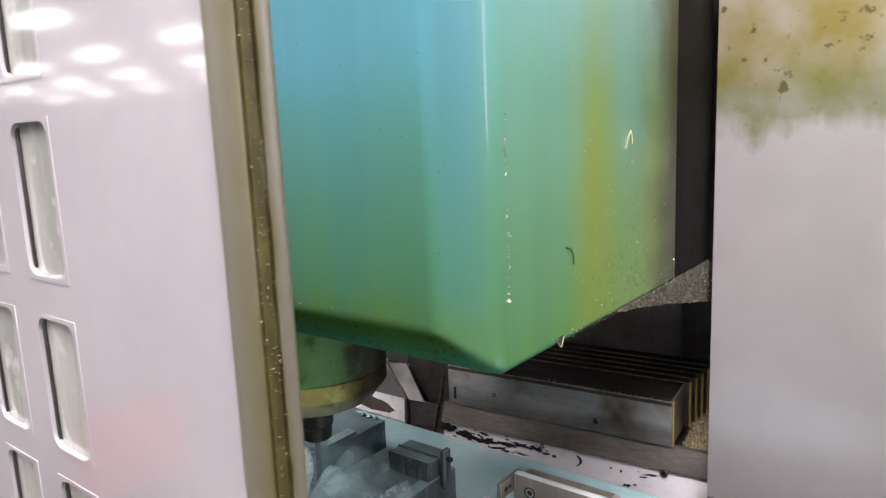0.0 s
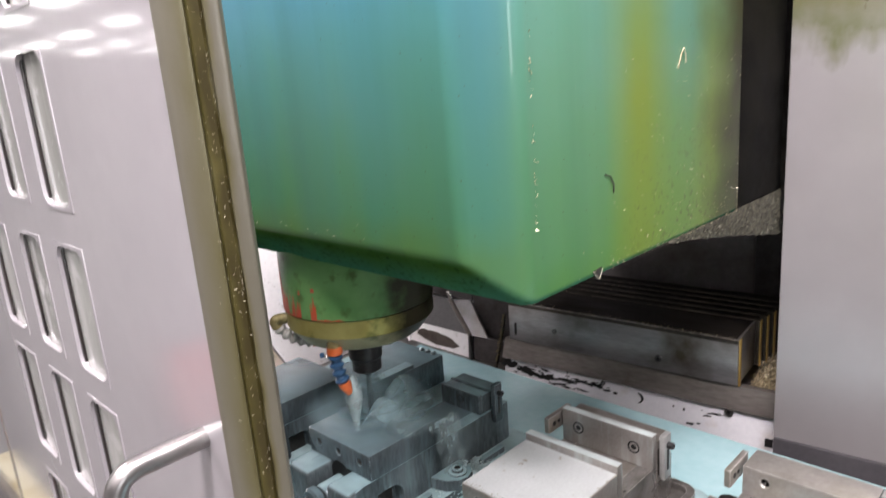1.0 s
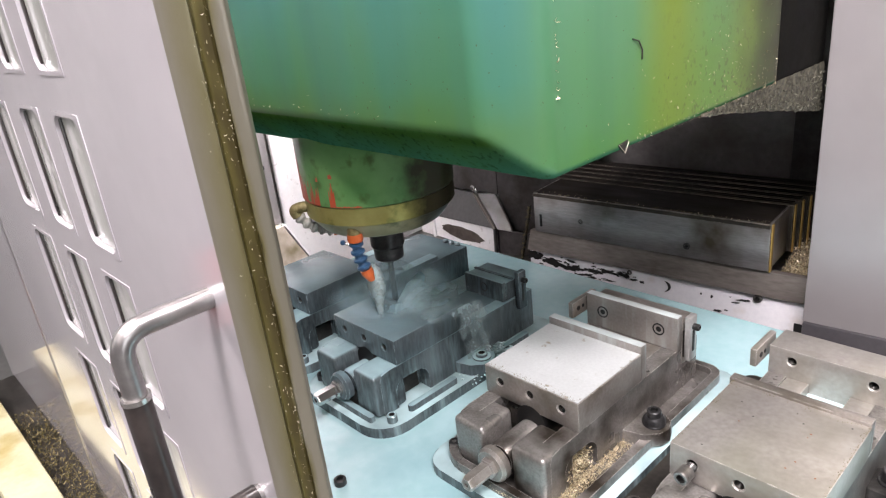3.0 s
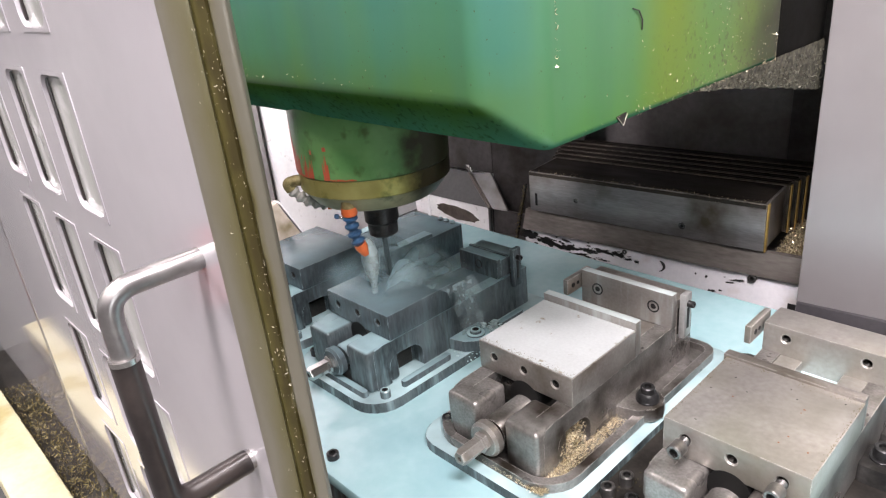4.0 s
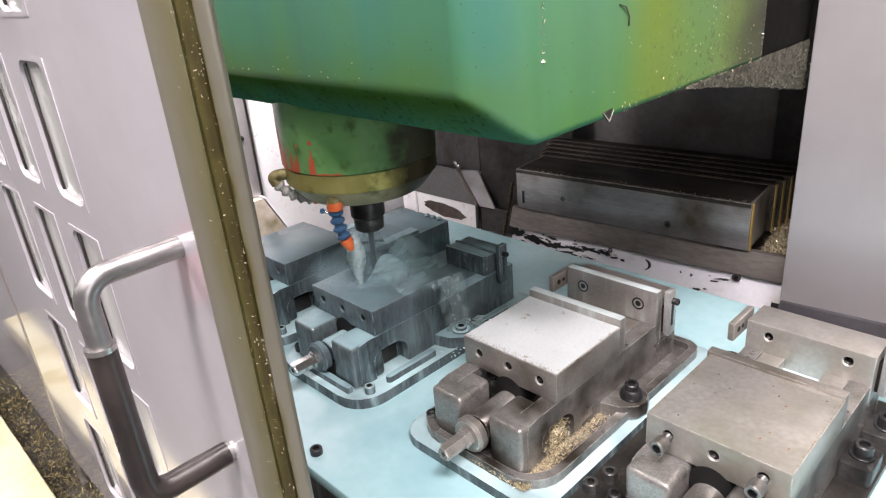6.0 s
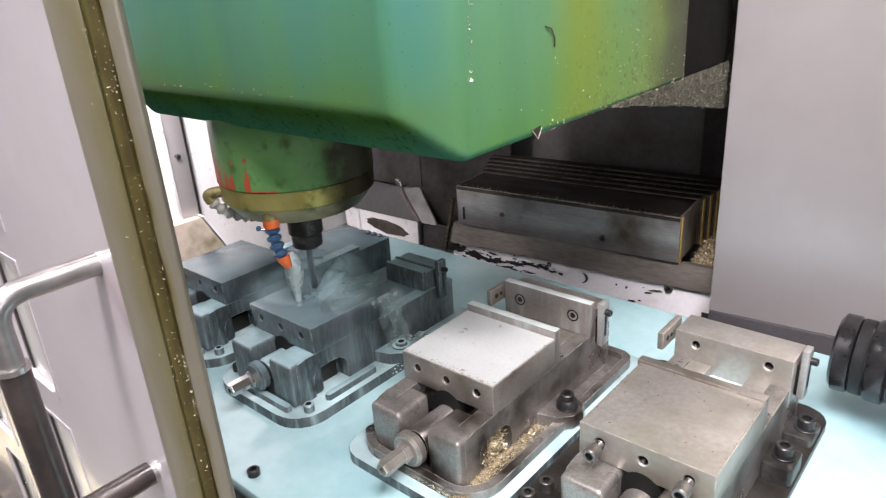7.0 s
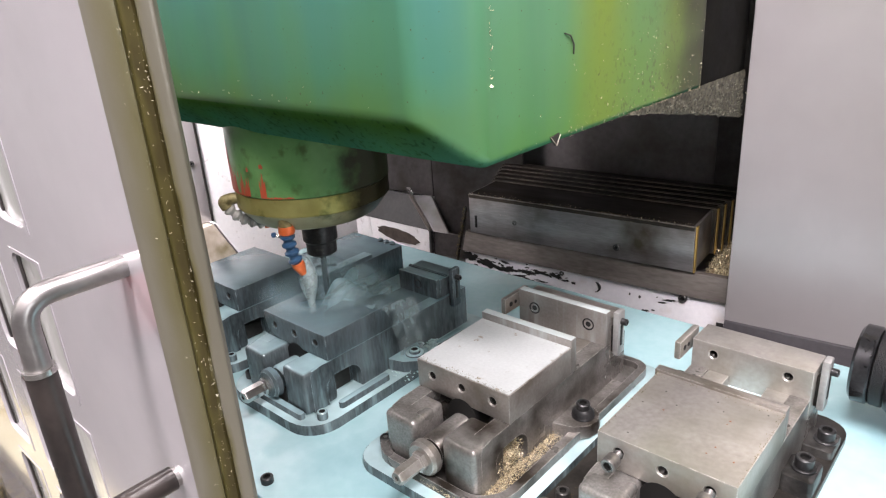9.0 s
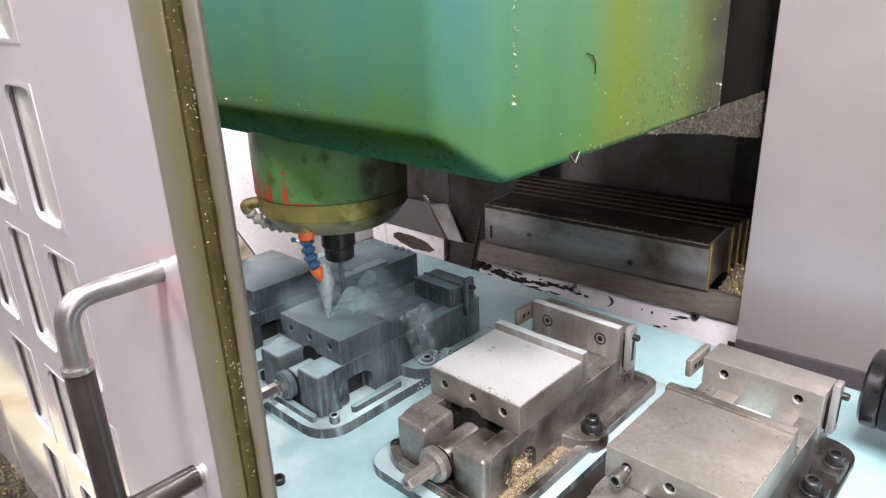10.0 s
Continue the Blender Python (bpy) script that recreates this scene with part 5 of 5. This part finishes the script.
def chips():
    rng = random.Random(8)
    def in_base(r):
        return (0.1525 + 0.015 * r.random() ** 1.8, -0.075 + 0.17 * r.random() ** 1.7, T + 0.018 + 0.006 * r.random() ** 2)
    tagged(part("chip_pile", chips_mesh(rng, in_base, 3000, (0.0015, 0.004)), M_CHIP), "brass chips in the trough of the vise base", "metal chips", kind="stuff")
    def in_arch(r):
        return (0.122 + 0.032 * r.random(), -0.026 + 0.052 * r.random(), T + 0.018 + 0.034 * r.random() ** 1.3)
    tagged(part("chip_pile", chips_mesh(rng, in_arch, 2200, (0.002, 0.0055)), M_CHIP), "brass chips heaped in the vise's side opening", "metal chips", kind="stuff")
    def front(r):
        return (0.07 + 0.095 * r.random() ** 0.7, -0.083 + 0.012 * r.random(), T + 0.0175 + 0.005 * r.random())
    tagged(part("chip_pile", chips_mesh(rng, front, 1100, (0.002, 0.005)), M_CHIP), "brass chips along the front of the vise", "metal chips", kind="stuff")
    def corner(r):
        a = r.random()
        return BACK @ Vector((0.104 + 0.07 * r.random(), 0.69 + 0.25 * a, -0.055 + 0.065 * r.random() * (0.3 + a)))
    tagged(part("chip_pile", chips_mesh(rng, corner, 6500, (0.004, 0.010)), M_CHIP), "brass chips heaped beside the way cover", "metal chips", kind="stuff")


chips()


# ---- door ----
YD = -0.42


def door():
    ob = thing("machine_door", "pale grey sliding machine door with slotted windows", "sliding door", kind="")
    z0, z1 = -0.02, 1.0
    # the sheet with its window slots: strips between the openings
    cols = [(-0.190, -0.125), (-0.085, -0.025), (0.012, 0.072)]
    rows = [(0.02, 0.13), (0.155, 0.262), (0.29, 0.403), (0.425, 0.528), (0.555, 0.664), (0.69, 0.80), (0.83, 0.94)]
    bm = bmesh.new()
    xs = [-0.36] + [x for c in cols for x in c] + [0.2495]
    zs = [z0] + [z for r in rows for z in r] + [z1]
    m = Matrix.Translation((0, YD, 0)) @ RX90
    for i, (a, b) in enumerate(zip(xs, xs[1:])):
        if i % 2 == 0:
            add_box(bm, a, b, YD, YD + 0.003, z0, z1, r=0)
        else:
            for c, d in list(zip(zs, zs[1:]))[::2]:
                add_box(bm, a, b, YD, YD + 0.003, c, d, r=0)
    part("sheet", bm, M_DOOR, ob)
    for a, b in cols:
        for c, d in rows:
            m = Matrix.Translation((0, YD, 0)) @ pose(0, 0, 0, 90, 0, 0) @ Matrix.Diagonal((1, 1, -1, 1))
            o = round_rect(a - 0.001, b + 0.001, c - 0.001, d + 0.001, 0.001, 4)
            i1, i2 = round_rect(a + 0.002, b - 0.002, c + 0.002, d - 0.002, 0.011, 4), round_rect(a + 0.0042, b - 0.0042, c + 0.0042, d - 0.0042, 0.009, 4)
            fr = part("window_frame", add_frame(bmesh.new(), o, i1, -0.0006, 0.004, m), M_DOOR, ob)
            part("gasket", box(a + 0.0015, a + (0.0095 if a < -0.1 else 0.0055), YD + 0.0022, YD + 0.0043, c + 0.006, d - 0.003, r=0.0008), M_RUBBER, fr, "black rubber gasket")
            part("pane", box(a, b, YD + 0.0042, YD + 0.007, c, d, r=0), M_GLASS, fr, "milky splashed pane")
    # closing post with its oily seal
    run_, out_ = PR - PL, Vector((PR.y - PL.y, PL.x - PR.x)).normalized()

    def at(f, h):
        q = PL + run_ * f + out_ * h
        return (q.x, q.y)

    post = part("post", prism([(0.2497, YD + 0.003), (0.2497, YD), (0.2530, YD - 0.0036), at(-0.03, -0.0004), at(0.03, 0.0008), at(0.10, 0.0014), at(0.40, 0.0018), at(0.46, 0.0012), at(0.47, -0.001), at(0.47, -0.008), (0.2497, YD + 0.016)], z0, z1), M_POST, ob, "oily grey closing post")
    part("lip", prism([at(0.735, -0.004), at(0.738, 0.0008), at(0.76, 0.0016), at(0.93, 0.0016), at(0.98, 0.0009), at(1.0, -0.0004), at(1.0, -0.005)], z0, z1), M_POST, post)
    part("seal", prism([at(0.471, -0.0005), at(0.52, 0.0006), at(0.68, 0.0002), at(0.733, -0.0012), at(0.733, -0.006), at(0.471, -0.006)], z0, z1), M_GROOVE, ob, "chip-flecked oily seal strip")
    rng = random.Random(2)

    def fleck(r):
        q = at(0.72 - 0.42 * r.random() ** 2.2, 0.0019 - 0.0008 * r.random())
        return (q[0], q[1], 0.15 + 0.60 * r.random())
    part("swarf", chips_mesh(rng, fleck, 520, (0.0004, 0.0016)), M_FLECK, ob, "fine pale flecks stuck to the post")["kind"] = "stuff"
    # handle
    hx, hz0, hz1, out = 0.219, 0.298, 0.436, 0.052
    part("handle", tube(bend([(hx, YD, hz1), (hx, YD - out, hz1), (hx, YD - out, hz0), (hx, YD, hz0)], 0.016), 0.0062, 18), M_HANDLE, ob, "bent chrome handle")
    part("grip_end", tube([(hx, YD - out, hz1 - 0.0395), (hx, YD - out, hz1 - 0.0365)], 0.0080, 18), M_CHROME, ob, "worn bright grip end")
    part("grip", tube(bend([(hx, YD - out, hz1 - 0.038), (hx, YD - out, hz0), (hx, YD - 0.003, hz0)], 0.014), 0.0076, 18), M_RUBBER, ob, "black rubber grip")


def front_panel():
    ob = thing("front_panel", "pale grey fixed front panel beside the sliding door", "front panel", kind="structure")
    part("sheet", box(-0.99, -0.3625, YD + 0.012, YD + 0.016, -0.08, 1.0, r=0), M_DOOR, ob)
    part("folded_edge", box(-0.3665, -0.3605, YD - 0.001, YD + 0.0115, -0.08, 1.0, r=0.0008), M_CHROME, ob, "bright folded edge")


def sill():
    ob = thing("door_sill", "yellowed door sill littered with chips", "door sill", kind="structure")
    part("track", box(-0.99, 0.7, YD - 0.10, YD - 0.037, -0.11, -0.05, r=0.004), M_SILL, ob)
    part("gutter", box(-0.99, 0.7, YD - 0.0365, YD + 0.06, -0.13, -0.085, r=0.003), M_DARK, ob, "dark gutter full of dirt")


door(); front_panel(); sill()
tagged(part("gutter_chips", chips_mesh(random.Random(14), lambda r: (-0.80 + 0.62 * r.random() ** 0.8, YD - 0.034 + 0.05 * r.random(), -0.084 + 0.014 * r.random() ** 2), 1900, (0.003, 0.008)), M_CRUD), "dull chips and dirt in the sill gutter", "metal chips", kind="stuff")


# ---- tool at the table's end ----
def side_spindle():
    ob = thing("side_spindle", "black knurled spindle nose lying level over the table", "spindle")
    m = Matrix.Translation((0.441, 0.385, 0.061)) @ RY90
    part("collet_nut", lathe([(0, 0.003), (0.02, 0.003), (0.024, 0), (0.047, 0), (0.0525, 0.004), (0.0525, 0.020), (0.050, 0.0225), (0, 0.0225)], 48, m), M_SPIN, ob)
    kn = part("knurled_ring", lathe([(0, 0.0228), (0.047, 0.0228), (0.051, 0.025), (0.051, 0.038), (0.047, 0.041), (0, 0.041)], 90, m), M_KNURL, ob, "knurled ring")
    part("housing", lathe([(0, 0.0413), (0.052, 0.0413), (0.0545, 0.045), (0.0545, 0.062), (0.050, 0.066), (0.052, 0.072), (0.066, 0.080), (0.072, 0.095), (0.072, 0.32), (0, 0.32)], 48, m), M_SPIN, ob)
    part("bracket", box(0.70, 0.76, 0.34, 0.43, T, 0.06, r=0.004), M_GUN, ob)


side_spindle()


# ---- coolant in the air ----
def fan(bm, r0, r1, z0, z1, a0, a1, n=24, drop=0.0):
    lo = [bm.verts.new((r0 * math.cos(radians(a0 + (a1 - a0) * i / n)), r0 * math.sin(radians(a0 + (a1 - a0) * i / n)), z0)) for i in range(n + 1)]
    hi = [bm.verts.new((r1 * math.cos(radians(a0 + (a1 - a0) * i / n)), r1 * math.sin(radians(a0 + (a1 - a0) * i / n)), z1)) for i in range(n + 1)]
    for i in range(n):
        bm.faces.new((lo[i], lo[i + 1], hi[i + 1], hi[i]))
    return bm


def mist():
    """Spray thrown off by the cutter, in thin shells that turn about the spindle's axis."""
    out = []
    for r0, r1, z0, z1, dens in ((0.008, 0.085, 0.108, 0.140, 0.75), (0.010, 0.120, 0.105, 0.114, 0.85), (0.012, 0.060, 0.112, 0.165, 0.65), (0.02, 0.11, 0.104, 0.128, 0.75), (0.01, 0.10, 0.103, 0.118, 0.75),
                                 (0.010, 0.056, 0.172, 0.132, 0.42), (0.008, 0.030, 0.178, 0.110, 0.55)):
        bm = bmesh.new()
        own = mist_mat("coolant_mist", dens, (0.36, 0.52, 0.57), 11, 0.15, 0.80, (r1, r1 * 0.25))
        for k in range(5):
            t0, t1 = k / 5, (k + 1) / 5
            fan(bm, r0 + (r1 - r0) * t0, r0 + (r1 - r0) * t1, z0 + (z1 - z0) * t0 ** 1.6, z0 + (z1 - z0) * t1 ** 1.6, 0, 360, 48)
        ob = tagged(part("coolant_mist", bm, own), "pale coolant mist thrown off by the cutter", "mist", kind="stuff")
        ob.matrix_world = pose(SX, SY, 0)
        out.append(ob)
    jet = []
    for k, (grow, seed) in enumerate(((1.0, 0), (0.78, 1), (0.55, 2), (0.35, 3))):
        prof = [(0.004, 0.192), (0.009, 0.184), (0.013, 0.170), (0.0145, 0.156), (0.0125, 0.142), (0.008, 0.128), (0.0055, 0.116), (0.005, 0.1005)]
        jt = tagged(part("coolant_jet", lathe([(r * grow, z - 0.002 * k) for r, z in prof], 28), M_SPRAY), "pale coolant jet from the orange nozzle", "coolant jet", kind="stuff")
        jt.matrix_world = pose(JX, JY, 0)
        jet.append(jt)
    return out, jet


def plume():
    """Wisps that roll off over the vise, away from the jets."""
    out = []
    for k, (a0, a1, r1, h, dens) in enumerate(((-35, 70, 0.105, 0.030, 0.9), (-20, 85, 0.12, 0.018, 0.9), (-50, 40, 0.085, 0.042, 0.75), (10, 95, 0.10, 0.050, 0.6), (-10, 60, 0.135, 0.012, 0.9))):
        bm, n = bmesh.new(), 20
        own = mist_mat("coolant_plume", dens, (0.48, 0.66, 0.70), 12 + 2 * k, 0.24, 0.60, (r1, r1 * 0.35))
        grid = []
        for i in range(n + 1):
            t = i / n
            row = []
            for j in range(n + 1):
                a = radians(a0 + (a1 - a0) * j / n)
                r = 0.012 + (r1 - 0.012) * t
                lift = h * math.sin(math.pi * j / n) * math.sin(math.pi * t) ** 0.8
                q = Vector((r * math.cos(a), r * math.sin(a), 0.104 + lift))
                q.z += 0.006 * t * noise.noise(q * 60 + Vector((k, 0, 0)))
                row.append(bm.verts.new(q))
            grid.append(row)
        for i in range(n):
            for j in range(n):
                bm.faces.new((grid[i][j], grid[i + 1][j], grid[i + 1][j + 1], grid[i][j + 1]))
        ob = tagged(part("coolant_mist", bm, own), "pale coolant mist rolling over the vise", "mist", kind="stuff")
        ob.matrix_world = pose(SX, SY, 0)
        out.append(ob)
    return out


def splash():
    """Coolant pouring off the vise's side and frothing on its flange."""
    rng = random.Random(17)
    falls = []
    for k, (ya, yb, out, dens) in enumerate(((0.078, 0.122, 0.022, 0.75), (0.095, 0.135, 0.034, 0.65), (0.11, 0.15, 0.045, 0.6))):
        bm, n, grid = bmesh.new(), 14, []
        for i in range(n + 1):
            t = i / n
            row = []
            for j in range(n + 1):
                u = j / n
                q = Vector((out * t * (0.5 + 0.5 * u), ya - 0.11 + (yb - ya) * u + 0.025 * t, 0.098 - 0.108 * t ** 1.7))
                q.x += 0.004 * noise.noise(q * 70 + Vector((k, 0, 0)))
                row.append(bm.verts.new(q))
            grid.append(row)
        for i in range(n):
            for j in range(n):
                bm.faces.new((grid[i][j], grid[i + 1][j], grid[i + 1][j + 1], grid[i][j + 1]))
        own = mist_mat("falling_coolant", dens, (0.58, 0.73, 0.76), 36 + 8 * k, 0.40, 0.78, (0.06, 0.02))
        ob = tagged(part("falling_coolant", bm, own), "torn veil of coolant falling off the vise", "coolant", kind="stuff")
        ob.matrix_world = pose(-0.150, 0.11, 0)
        falls.append(ob)
    bm = bmesh.new()
    for _ in range(230):
        t = rng.random()
        x, y = -0.147 + 0.045 * rng.random() ** 1.5, 0.15 + 0.035 * rng.gauss(0, 1)
        near = math.exp(-((y - 0.15) / 0.05) ** 2)
        r = rng.uniform(0.0008, 0.0028) * (0.5 + 0.9 * near)
        z = -0.0125 + rng.random() ** 3 * 0.022 * near
        m = Matrix.Translation((x, y, z)) @ pose(0, 0, 0, 0, 0, rng.uniform(0, 360)) @ Matrix.Diagonal((r * rng.uniform(1, 2.4), r, r * rng.uniform(0.3, 0.8), 1))
        bmesh.ops.create_icosphere(bm, subdivisions=2, radius=1, matrix=m)
    froth = tagged(part("coolant_froth", bm, M_RUN), "frothing coolant on the vise's flange", "coolant", kind="stuff")
    return falls, froth


JX, JY = -0.228, 0.006
PLUME = plume()
FALLS, FROTH = splash()
MIST, JET = mist()


def motions():
    # the spindle and the mist about it turn steadily through the clip
    rows = [(i * 0.25, pose(SX, SY, 0, 0, 0, 80 * i)) for i in range(41)]
    walk(TOOL, rows)
    for k, ob in enumerate(MIST):
        walk(ob, [(i * 0.25, pose(SX, SY, 0, 0, 0, (47 + 11 * k) * i)) for i in range(41)])

    for k, ob in enumerate(JET):
        walk(ob, [(i * 0.25, pose(JX, JY, 0.0015 * ((i + k) % 2), 0, 0, (70 - 9 * k) * i)) for i in range(41)])
    # the wisps sway, the running coolant shivers
    for k, ob in enumerate(PLUME):
        walk(ob, [(i * 0.25, pose(SX, SY, 0.001 * ((i + k) % 3), 0, 0, 14 * math.sin(1.9 * i + 2.1 * k))) for i in range(41)])
    for k, ob in enumerate(FALLS):
        walk(ob, [(i * 0.25, pose(-0.150, 0.11 + 0.0015 * ((i * 7 + k) % 3), -0.002 * ((i + k) % 3))) for i in range(41)])
    walk(FROTH, [(i * 0.25, pose(0.0015 * ((i * 5) % 3), 0.002 * ((i * 7) % 4), 0.0006 * (i % 2))) for i in range(41)])


motions()
